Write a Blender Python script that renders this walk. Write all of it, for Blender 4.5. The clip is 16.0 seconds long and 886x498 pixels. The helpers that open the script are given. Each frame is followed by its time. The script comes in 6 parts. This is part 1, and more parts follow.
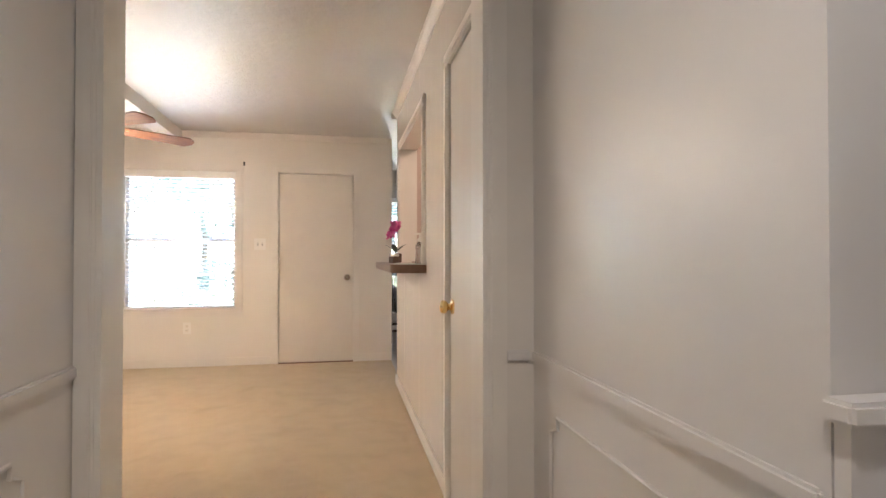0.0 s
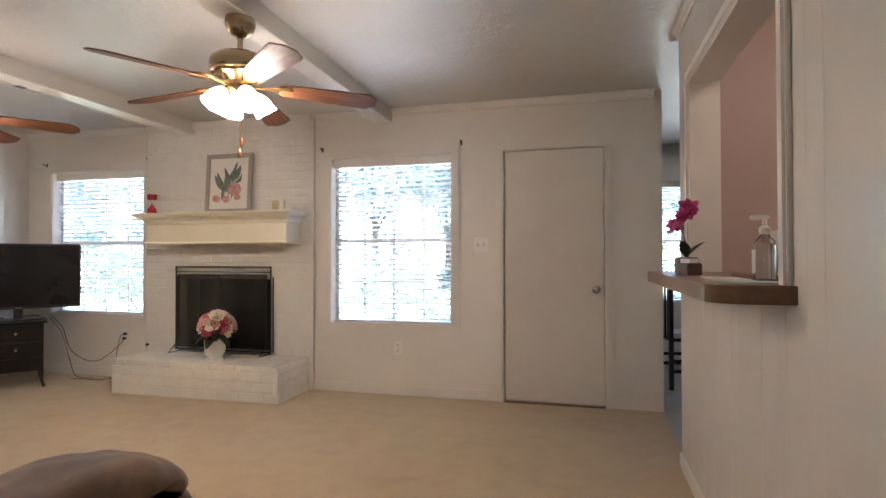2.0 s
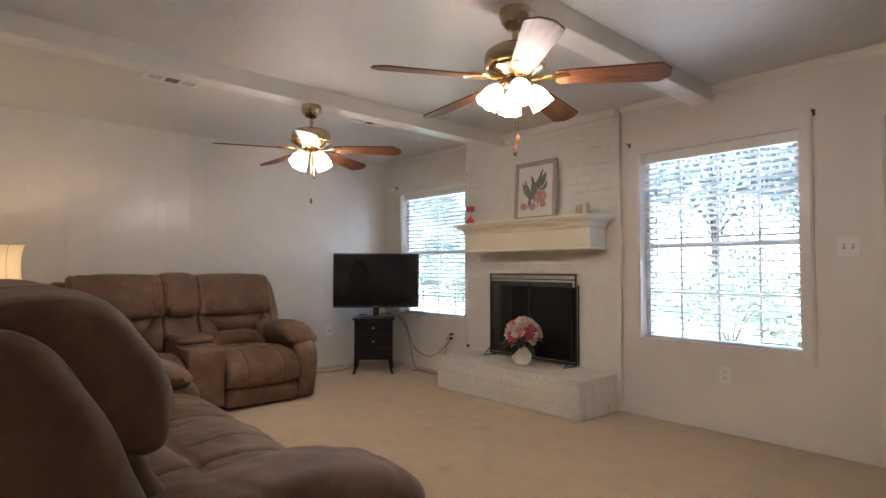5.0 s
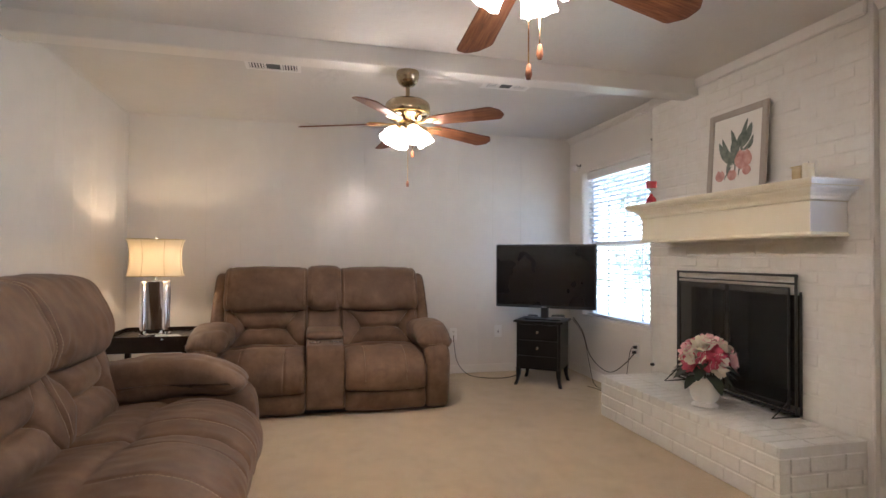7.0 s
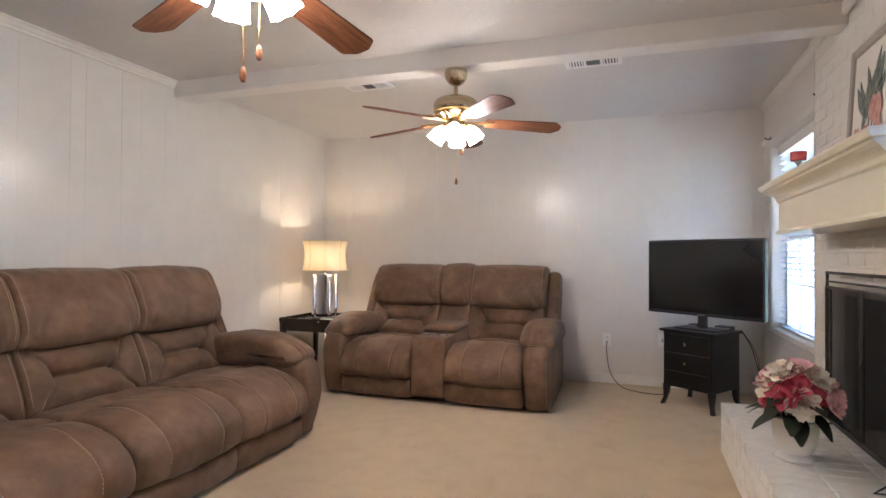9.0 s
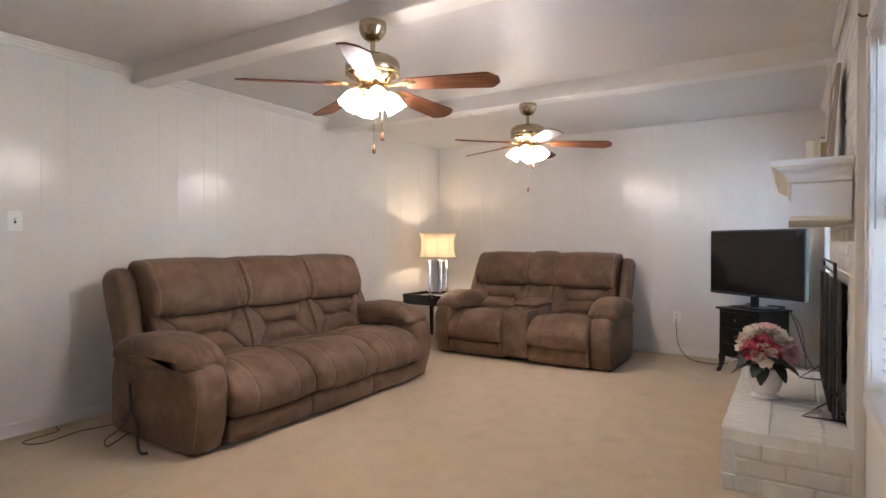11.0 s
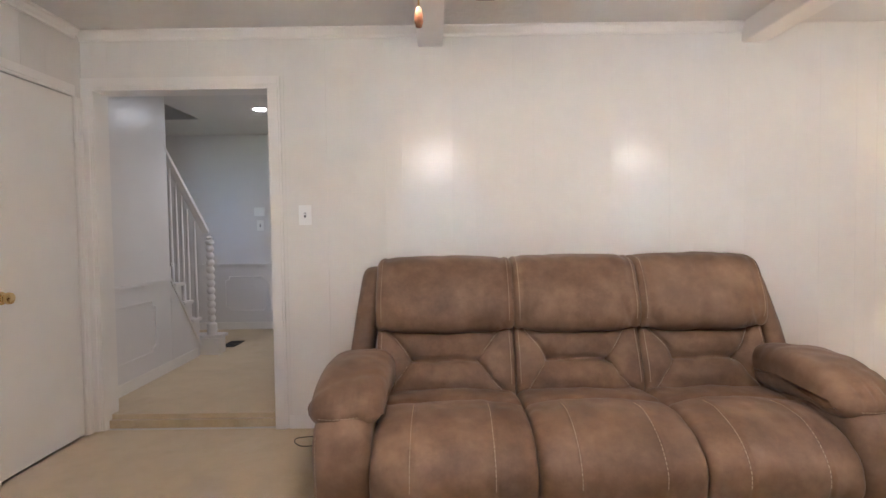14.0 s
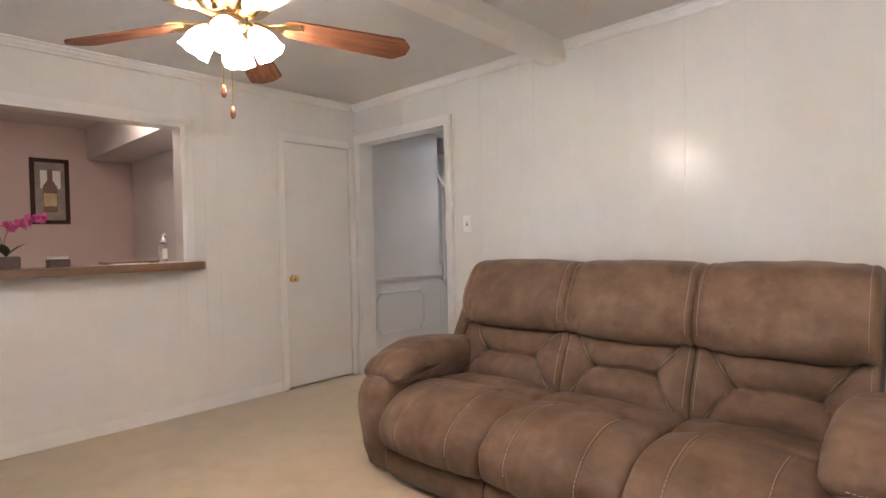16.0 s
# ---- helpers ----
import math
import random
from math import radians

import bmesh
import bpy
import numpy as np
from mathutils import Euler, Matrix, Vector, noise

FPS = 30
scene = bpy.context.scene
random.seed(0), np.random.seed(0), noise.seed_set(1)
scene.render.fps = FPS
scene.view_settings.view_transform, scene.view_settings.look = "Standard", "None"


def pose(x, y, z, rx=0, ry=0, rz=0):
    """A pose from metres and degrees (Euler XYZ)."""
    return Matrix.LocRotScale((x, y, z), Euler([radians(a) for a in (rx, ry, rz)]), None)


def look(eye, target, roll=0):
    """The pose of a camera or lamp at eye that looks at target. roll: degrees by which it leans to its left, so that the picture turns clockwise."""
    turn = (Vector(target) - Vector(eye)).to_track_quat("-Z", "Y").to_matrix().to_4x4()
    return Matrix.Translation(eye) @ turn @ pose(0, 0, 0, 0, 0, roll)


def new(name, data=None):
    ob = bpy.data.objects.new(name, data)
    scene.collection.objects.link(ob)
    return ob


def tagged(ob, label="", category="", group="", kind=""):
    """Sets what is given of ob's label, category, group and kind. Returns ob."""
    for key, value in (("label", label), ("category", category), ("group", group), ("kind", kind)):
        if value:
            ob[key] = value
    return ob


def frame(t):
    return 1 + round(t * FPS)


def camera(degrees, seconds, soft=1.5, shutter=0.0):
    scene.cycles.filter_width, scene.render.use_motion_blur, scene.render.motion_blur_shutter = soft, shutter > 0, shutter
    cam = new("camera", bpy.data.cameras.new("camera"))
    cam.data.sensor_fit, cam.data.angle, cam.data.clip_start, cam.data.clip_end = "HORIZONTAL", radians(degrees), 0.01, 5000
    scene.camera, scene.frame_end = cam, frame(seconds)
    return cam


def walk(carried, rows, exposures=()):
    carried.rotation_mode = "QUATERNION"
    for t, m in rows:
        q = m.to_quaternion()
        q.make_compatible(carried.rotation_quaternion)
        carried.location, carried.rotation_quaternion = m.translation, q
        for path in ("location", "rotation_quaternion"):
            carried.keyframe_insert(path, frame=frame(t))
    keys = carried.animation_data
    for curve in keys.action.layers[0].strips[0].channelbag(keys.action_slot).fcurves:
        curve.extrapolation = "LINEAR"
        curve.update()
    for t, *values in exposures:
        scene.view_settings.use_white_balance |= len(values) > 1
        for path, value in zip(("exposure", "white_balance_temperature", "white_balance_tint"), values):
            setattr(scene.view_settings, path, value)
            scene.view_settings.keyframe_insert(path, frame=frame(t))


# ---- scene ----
# camera and its walk
cam = camera(78.3, 16.0)
EXPOSURES = [(t, e + 2.1, k, 17) for t, e, k in ((0, 2.66, 6000), (0.5, 2.3, 5980), (1, 2.14, 5950), (2.0, 1.76, 5650), (3, 1.44, 5600), (4.2, 1.42, 5600), (6.3, 1.45, 5500), (7, 1.76, 5400), (8.5, 2.0, 5250), (11, 2.04, 5250), (12.5, 2.15, 5350), (13.5, 2.35, 5300), (14.5, 2.45, 5350), (16, 2.34, 5400))]
PATH = [
    (0, (2.075, 0.72, 1.15), (2.443, 2.686, 1.177), 0.0),
    (0.5, (2.03, 1.24, 1.148), (2.202, 3.233, 1.179), 0.05),
    (1, (2.02, 1.675, 1.15), (1.984, 3.675, 1.181), 0.0),
    (1.5, (2.023, 2.034, 1.164), (1.813, 4.023, 1.198), -0.1),
    (2, (2.043, 2.352, 1.175), (1.544, 4.288, 1.206), -0.1),
    (2.5, (2.04, 2.58, 1.201), (1.329, 4.45, 1.234), -0.1),
    (3, (2.089, 2.639, 1.181), (1.186, 4.423, 1.221), -0.1),
    (3.5, (2.124, 2.636, 1.169), (1.051, 4.324, 1.213), -0.1),
    (4, (2.104, 2.612, 1.162), (0.895, 4.205, 1.207), 0.0),
    (4.2, (2.134, 2.617, 1.141), (0.862, 4.16, 1.195), 0.0),
    (6.5, (1.856, 3.665, 1.152), (-0.003, 4.402, 1.195), 0.4),
    (7, (1.801, 4.107, 1.177), (-0.145, 4.569, 1.209), 0.4),
    (7.5, (1.722, 4.513, 1.155), (-0.27, 4.695, 1.186), 0.3),
    (8, (1.687, 4.946, 1.133), (-0.31, 4.852, 1.169), 0.2),
    (8.5, (1.668, 5.39, 1.128), (-0.295, 5.008, 1.154), 0.2),
    (8.7, (1.663, 5.537, 1.145), (-0.271, 5.027, 1.172), 0.3),
    (11, (2.637, 6.509, 1.20), (0.949, 5.434, 1.174), 0.0),
    (11.5, (2.606, 6.515, 1.225), (1.03, 5.283, 1.18), 0.2),
    (12, (2.245, 6.44, 1.22), (0.866, 4.994, 1.165), 0.05),
    (12.5, (1.817, 6.301, 1.208), (0.738, 4.618, 1.146), -0.0),
    (13, (1.371, 6.145, 1.224), (0.591, 4.305, 1.158), -0.3),
    (13.5, (0.89, 6.011, 1.249), (0.511, 4.049, 1.175), -0.5),
    (14, (0.376, 5.84, 1.237), (0.378, 3.841, 1.161), -0.8),
    (14.5, (-0.137, 5.709, 1.226), (0.262, 3.75, 1.158), -1.0),
    (15, (-0.632, 5.504, 1.198), (0.116, 3.65, 1.146), -1.2),
    (15.5, (-1.047, 5.428, 1.179), (0.062, 3.764, 1.137), -1.3),
    (16, (-1.455, 5.575, 1.214), (-0.077, 4.125, 1.18), -1.3),
]
walk(cam, [(t, look(eye, target, roll)) for t, eye, target, roll in PATH], EXPOSURES)


# ---- world, sun, exposure ----
world = bpy.data.worlds.new("world")
scene.world = world
world.use_nodes = True
wn = world.node_tree
wn.nodes.clear()
sky = wn.nodes.new("ShaderNodeTexSky")
sky.sky_type = "NISHITA"
sky.sun_disc = False
sky.sun_elevation = radians(79)
sky.sun_rotation = radians(200)
wbg = wn.nodes.new("ShaderNodeBackground")
wbg.inputs["Strength"].default_value = 0.15
wout = wn.nodes.new("ShaderNodeOutputWorld")
wn.links.new(sky.outputs[0], wbg.inputs["Color"])
wn.links.new(wbg.outputs[0], wout.inputs["Surface"])

sun = bpy.data.lights.new("sun", "SUN")
sun.energy, sun.angle, sun.color = 3.4, radians(0.6), (1.0, 0.95, 0.88)
new("sun", sun).matrix_world = look((-2.5, -1.0, 30), (0, 4, 0))

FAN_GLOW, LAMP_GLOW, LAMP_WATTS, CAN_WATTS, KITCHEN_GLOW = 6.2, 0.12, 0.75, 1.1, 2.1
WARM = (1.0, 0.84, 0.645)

# ---- materials ----
def material(name):
    m = bpy.data.materials.new(name)
    m.use_nodes = True
    return m, m.node_tree, m.node_tree.nodes["Principled BSDF"]


def link(nt, a, b):
    nt.links.new(a, b)


def noise_tex(nt, scale, detail=4.0, rough=0.55, stretch=None, local=False):
    co = nt.nodes.new("ShaderNodeTexCoord")
    mp = nt.nodes.new("ShaderNodeMapping")
    if stretch:
        mp.inputs["Scale"].default_value = stretch
    link(nt, co.outputs["Object" if local else "Generated"], mp.inputs["Vector"])
    if not local:
        geo = nt.nodes.new("ShaderNodeNewGeometry")
        link(nt, geo.outputs["Position"], mp.inputs["Vector"])
    n = nt.nodes.new("ShaderNodeTexNoise")
    n.inputs["Scale"].default_value = scale
    n.inputs["Detail"].default_value = detail
    n.inputs["Roughness"].default_value = rough
    link(nt, mp.outputs["Vector"], n.inputs["Vector"])
    return n.outputs["Fac"]


def ramp(nt, fac, stops):
    r = nt.nodes.new("ShaderNodeValToRGB")
    els = r.color_ramp.elements
    while len(els) < len(stops):
        els.new(0.5)
    for e, (p, c) in zip(els, stops):
        e.position = p
        e.color = (*c, 1)
    link(nt, fac, r.inputs["Fac"])
    return r.outputs["Color"]


def mix(nt, a, b, fac):
    m = nt.nodes.new("ShaderNodeMix")
    m.data_type = "RGBA"
    link(nt, a, m.inputs[6])
    link(nt, b, m.inputs[7])
    if isinstance(fac, float):
        m.inputs[0].default_value = fac
    else:
        link(nt, fac, m.inputs[0])
    return m.outputs[2]


def bump(nt, b, height, strength, dist=0.002):
    n = nt.nodes.new("ShaderNodeBump")
    n.inputs["Strength"].default_value = strength
    n.inputs["Distance"].default_value = dist
    link(nt, height, n.inputs["Height"])
    link(nt, n.outputs["Normal"], b.inputs["Normal"])


def surface(name, c1, c2, big=2.0, rough=0.5, fine=90.0, bump_s=0.15, bump_d=0.001, metal=0.0, spec=0.5, stretch=None, local=False, c3=None, mid=12.0):
    """A two-scale painted or solid surface: broad tone variation, finer mottling, fine relief."""
    m, nt, b = material(name)
    n1 = noise_tex(nt, big, 3, 0.6, stretch, local)
    col = ramp(nt, n1, [(0.3, c1), (0.72, c2)])
    if c3:
        n3 = noise_tex(nt, mid, 5, 0.65, stretch, local)
        col = mix(nt, col, ramp(nt, n3, [(0.35, c3), (0.75, c2)]), 0.4)
    link(nt, col, b.inputs["Base Color"])
    b.inputs["Roughness"].default_value = rough
    b.inputs["Metallic"].default_value = metal
    b.inputs["Specular IOR Level"].default_value = spec
    if bump_s:
        bump(nt, b, noise_tex(nt, fine, 3, 0.6, stretch, local), bump_s, bump_d)
    return m


def glowing(name, colour, strength, base=(0.9, 0.85, 0.75)):
    m, nt, b = material(name)
    b.inputs["Base Color"].default_value = (*base, 1)
    b.inputs["Emission Color"].default_value = (*colour, 1)
    b.inputs["Emission Strength"].default_value = strength
    b.inputs["Roughness"].default_value = 0.4
    return m


WALL = surface("wall_paint", (0.72, 0.68, 0.62), (0.77, 0.73, 0.67), 1.5, 0.2, 60, 0.08, 0.001, spec=0.27, c3=(0.70, 0.66, 0.60), mid=7)
NWALL = surface("north_wall_paint", (0.74, 0.70, 0.63), (0.78, 0.74, 0.68), 1.2, 0.45, 35, 0.22, 0.002)
TRIM = surface("trim_paint", (0.74, 0.70, 0.64), (0.79, 0.75, 0.69), 3.0, 0.32, 50, 0.06)
DOOR = surface("door_paint", (0.71, 0.66, 0.59), (0.75, 0.71, 0.64), 2.0, 0.3, 40, 0.06)
BRICK = surface("painted_brick", (0.74, 0.71, 0.64), (0.79, 0.77, 0.71), 5.0, 0.42, 45, 0.5, 0.004, c3=(0.68, 0.64, 0.56), mid=18)
CREAM = surface("cream_mantel_paint", (0.76, 0.69, 0.50), (0.80, 0.74, 0.57), 4.0, 0.36, 60, 0.06)
HALLW = surface("hall_paint", (0.66, 0.63, 0.60), (0.71, 0.68, 0.65), 1.6, 0.36, 50, 0.08)
KITW = surface("kitchen_paint", (0.53, 0.41, 0.36), (0.58, 0.455, 0.405), 1.6, 0.5, 50, 0.1)
WOODBAR = surface("bar_wood", (0.15, 0.08, 0.045), (0.22, 0.125, 0.07), 3.0, 0.3, 60, 0.1, stretch=(6, 1, 6))
BLACKWOOD = surface("black_wood", (0.010, 0.009, 0.009), (0.016, 0.015, 0.014), 4.0, 0.36, 80, 0.08, spec=0.3)
ESPRESSO = surface("espresso_wood", (0.022, 0.014, 0.011), (0.035, 0.022, 0.017), 4.0, 0.25, 60, 0.08)
IRON = surface("black_iron", (0.015, 0.014, 0.013), (0.03, 0.028, 0.025), 8.0, 0.5, 120, 0.2)
SOOT = surface("sooty_firebox", (0.01, 0.01, 0.01), (0.035, 0.03, 0.028), 6.0, 0.9, 40, 0.5, 0.004)
BRONZE = surface("brushed_bronze", (0.42, 0.33, 0.21), (0.50, 0.40, 0.26), 8.0, 0.24, 200, 0.05, metal=1.0)
BRASS = surface("polished_brass", (0.78, 0.55, 0.22), (0.85, 0.62, 0.28), 6.0, 0.16, 100, 0.02, metal=1.0)
NICKEL = surface("satin_nickel", (0.45, 0.41, 0.36), (0.55, 0.50, 0.45), 8.0, 0.25, 100, 0.02, metal=1.0)
CHROME = surface("chrome", (0.82, 0.82, 0.84), (0.86, 0.86, 0.88), 5.0, 0.07, 100, 0.01, metal=1.0)
PLASTIC = surface("white_plastic", (0.80, 0.78, 0.74), (0.84, 0.82, 0.78), 6.0, 0.35, 80, 0.03)
GREYPL = surface("grey_plastic", (0.35, 0.34, 0.33), (0.4, 0.39, 0.38), 6.0, 0.4, 80, 0.03)
BLACKPL = surface("black_plastic", (0.012, 0.012, 0.013), (0.02, 0.02, 0.021), 6.0, 0.35, 80, 0.03)
SCREEN = surface("tv_glass", (0.011, 0.011, 0.013), (0.016, 0.016, 0.018), 2.0, 0.14, 50, 0.0)
CORD = surface("cord_rubber", (0.03, 0.022, 0.018), (0.05, 0.04, 0.03), 6.0, 0.5, 80, 0.05)
CERAMIC = surface("white_ceramic", (0.78, 0.75, 0.69), (0.82, 0.80, 0.75), 12.0, 0.3, 40, 0.15)
VINYLF = surface("kitchen_floor_tile", (0.42, 0.40, 0.38), (0.50, 0.48, 0.46), 3.0, 0.3, 40, 0.1)
MAT_D = surface("dark_doormat", (0.03, 0.026, 0.022), (0.06, 0.05, 0.04), 20.0, 0.95, 300, 0.8)
STITCH = surface("tan_thread", (0.36, 0.27, 0.185), (0.44, 0.34, 0.24), 30.0, 0.7, 200, 0.1)
GREYFRAME = surface("taupe_frame", (0.36, 0.31, 0.26), (0.43, 0.37, 0.31), 8.0, 0.5, 90, 0.2)
DARKFRAME = surface("dark_walnut_frame", (0.035, 0.014, 0.009), (0.06, 0.025, 0.015), 8.0, 0.55, 90, 0.2, spec=0.2)
PAPER = surface("print_paper", (0.78, 0.75, 0.68), (0.82, 0.79, 0.73), 6.0, 0.6, 60, 0.02)
TAUPE = surface("wine_print_ground", (0.22, 0.19, 0.16), (0.32, 0.28, 0.23), 14.0, 0.6, 60, 0.05)
LEAFP = surface("printed_leaf", (0.09, 0.115, 0.095), (0.24, 0.27, 0.22), 22.0, 0.7, 80, 0.02)
CORAL = surface("printed_petal", (0.48, 0.20, 0.17), (0.70, 0.45, 0.38), 26.0, 0.7, 80, 0.02)
PINK = surface("pink_petal", (0.74, 0.36, 0.37), (0.86, 0.58, 0.56), 30.0, 0.6, 90, 0.1)
ROSE = surface("rose_petal", (0.58, 0.07, 0.13), (0.74, 0.17, 0.22), 30.0, 0.6, 90, 0.1)
IVORY = surface("ivory_petal", (0.78, 0.71, 0.52), (0.84, 0.79, 0.66), 30.0, 0.6, 90, 0.1)
MAGENTA = surface("magenta_orchid", (0.50, 0.04, 0.19), (0.68, 0.12, 0.32), 30.0, 0.5, 90, 0.1)
FLEAF = surface("silk_leaf", (0.015, 0.022, 0.012), (0.04, 0.055, 0.03), 20.0, 0.5, 60, 0.2)
REDGLASS = surface("red_candle_wax", (0.45, 0.03, 0.035), (0.6, 0.06, 0.06), 20.0, 0.25, 60, 0.03)
GOLDTIN = surface("ivory_gold_tin", (0.45, 0.34, 0.15), (0.62, 0.50, 0.27), 20.0, 0.35, 60, 0.05)
PAPERS = surface("magazine_paper", (0.45, 0.55, 0.52), (0.65, 0.68, 0.64), 20.0, 0.5, 60, 0.02)
STICK = surface("label_brown", (0.07, 0.04, 0.03), (0.11, 0.07, 0.05), 20.0, 0.5, 60, 0.02)


def shade_cloth():
    """Cream cloth that lets the bulb inside shine through."""
    m, nt, b = material("lit_lampshade")
    col = ramp(nt, noise_tex(nt, 160.0, 3, 0.6), [(0.3, (0.72, 0.62, 0.43)), (0.7, (0.80, 0.71, 0.53))])
    link(nt, col, b.inputs["Base Color"])
    b.inputs["Roughness"].default_value = 0.9
    tr = nt.nodes.new("ShaderNodeBsdfTranslucent")
    tr.inputs["Color"].default_value = (0.95, 0.76, 0.46, 1)
    mx = nt.nodes.new("ShaderNodeMixShader")
    mx.inputs[0].default_value = LAMP_GLOW
    link(nt, b.outputs[0], mx.inputs[1])
    link(nt, tr.outputs[0], mx.inputs[2])
    link(nt, mx.outputs[0], nt.nodes["Material Output"].inputs["Surface"])
    return m


def slat_vinyl():
    """White vinyl, thin enough to pass some daylight."""
    m, nt, b = material("blind_slat")
    link(nt, ramp(nt, noise_tex(nt, 3.0, 3, 0.6), [(0.3, (0.78, 0.77, 0.75)), (0.7, (0.83, 0.82, 0.80))]), b.inputs["Base Color"])
    b.inputs["Roughness"].default_value = 0.4
    tr = nt.nodes.new("ShaderNodeBsdfTranslucent")
    tr.inputs["Color"].default_value = (0.85, 0.86, 0.87, 1)
    mx = nt.nodes.new("ShaderNodeMixShader")
    mx.inputs[0].default_value = 0.32
    link(nt, b.outputs[0], mx.inputs[1])
    link(nt, tr.outputs[0], mx.inputs[2])
    link(nt, mx.outputs[0], nt.nodes["Material Output"].inputs["Surface"])
    return m


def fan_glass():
    """Frosted glass with painted bulb glow: amber at the neck, full towards the mouth."""
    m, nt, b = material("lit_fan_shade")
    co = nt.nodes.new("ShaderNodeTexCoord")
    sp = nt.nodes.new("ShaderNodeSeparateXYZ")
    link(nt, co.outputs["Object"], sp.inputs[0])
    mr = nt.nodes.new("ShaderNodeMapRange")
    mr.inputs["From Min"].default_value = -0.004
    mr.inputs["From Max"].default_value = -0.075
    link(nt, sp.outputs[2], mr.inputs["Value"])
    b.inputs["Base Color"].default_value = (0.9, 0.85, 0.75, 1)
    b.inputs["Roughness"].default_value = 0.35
    # no bulb inside; this ramp paints its fall-off into the emission
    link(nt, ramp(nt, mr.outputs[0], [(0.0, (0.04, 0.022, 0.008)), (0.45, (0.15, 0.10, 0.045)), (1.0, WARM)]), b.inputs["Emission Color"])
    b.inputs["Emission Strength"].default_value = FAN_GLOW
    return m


SHADE_LIT, SLAT, GLOW_GLASS = shade_cloth(), slat_vinyl(), fan_glass()
CANGLOW = glowing("lit_can", (1.0, 0.95, 0.85), 9.0)


def carpet():
    m, nt, b = material("beige_carpet")
    n1 = noise_tex(nt, 0.9, 4, 0.6)
    n2 = noise_tex(nt, 6.0, 5, 0.7)
    n3 = noise_tex(nt, 130.0, 3, 0.75)
    base = ramp(nt, n1, [(0.3, (0.484, 0.367, 0.219)), (0.7, (0.595, 0.473, 0.296))])
    patch = ramp(nt, n2, [(0.30, (0.372, 0.271, 0.154)), (0.56, (0.614, 0.490, 0.316))])
    col = mix(nt, base, patch, 0.58)
    n4 = noise_tex(nt, 2.6, 6, 0.68)
    col = mix(nt, col, ramp(nt, n4, [(0.36, (0.372, 0.276, 0.158)), (0.47, (0.577, 0.455, 0.285))]), 0.3)
    tuft = ramp(nt, n3, [(0.3, (0.353, 0.254, 0.139)), (0.65, (0.614, 0.481, 0.300))])
    link(nt, mix(nt, col, tuft, 0.35), b.inputs["Base Color"])
    b.inputs["Roughness"].default_value = 1.0
    b.inputs["Specular IOR Level"].default_value = 0.1
    b.inputs["Sheen Weight"].default_value = 0.3
    bump(nt, b, n3, 0.9, 0.006)
    return m


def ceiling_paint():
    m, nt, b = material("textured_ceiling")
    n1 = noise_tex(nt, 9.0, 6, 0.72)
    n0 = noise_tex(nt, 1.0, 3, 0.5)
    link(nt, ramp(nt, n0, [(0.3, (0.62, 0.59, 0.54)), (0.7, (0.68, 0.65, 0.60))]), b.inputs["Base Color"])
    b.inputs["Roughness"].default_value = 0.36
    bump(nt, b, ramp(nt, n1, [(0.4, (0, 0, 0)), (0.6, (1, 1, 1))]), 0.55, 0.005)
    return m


def suede():
    m, nt, b = material("brown_suede_leather")
    n1 = noise_tex(nt, 4.6, 5, 0.6)
    n2 = noise_tex(nt, 17.0, 6, 0.7)
    n3 = noise_tex(nt, 320.0, 3, 0.7)
    a = ramp(nt, n1, [(0.30, (0.091, 0.051, 0.029)), (0.5, (0.148, 0.086, 0.049)), (0.68, (0.224, 0.138, 0.081))])
    c = ramp(nt, n2, [(0.32, (0.082, 0.044, 0.025)), (0.5, (0.148, 0.087, 0.050)), (0.68, (0.235, 0.148, 0.088))])
    link(nt, mix(nt, a, c, 0.27), b.inputs["Base Color"])
    link(nt, ramp(nt, n2, [(0.3, (0.48, 0.48, 0.48)), (0.7, (0.64, 0.64, 0.64))]), b.inputs["Roughness"])
    b.inputs["Specular IOR Level"].default_value = 0.30
    b.inputs["Sheen Weight"].default_value = 0.07
    b.inputs["Sheen Roughness"].default_value = 0.5
    bump(nt, b, mix(nt, n3, n2, 0.5), 0.28, 0.002)
    return m


def blade_wood():
    m, nt, b = material("fan_blade_wood")
    g = noise_tex(nt, 5.0, 6, 0.65, (1.2, 22, 22), True)
    link(nt, ramp(nt, g, [(0.3, (0.07, 0.022, 0.009)), (0.5, (0.16, 0.06, 0.025)), (0.7, (0.26, 0.12, 0.05))]), b.inputs["Base Color"])
    b.inputs["Roughness"].default_value = 0.5
    b.inputs["Specular IOR Level"].default_value = 0.14
    return m


def glass():
    m, nt, b = material("window_glass")
    b.inputs["Base Color"].default_value = (0.95, 0.98, 0.98, 1)
    b.inputs["Roughness"].default_value = 0.0
    b.inputs["Transmission Weight"].default_value = 1.0
    b.inputs["IOR"].default_value = 1.2
    return m


def mesh_screen():
    m, nt, b = material("black_wire_mesh")
    b.inputs["Base Color"].default_value = (0.012, 0.011, 0.010, 1)
    b.inputs["Roughness"].default_value = 0.6
    b.inputs["Alpha"].default_value = 0.55
    return m


CARPET, CEIL, SUEDE, BLADE, GLASS, WIRE = carpet(), ceiling_paint(), suede(), blade_wood(), glass(), mesh_screen()

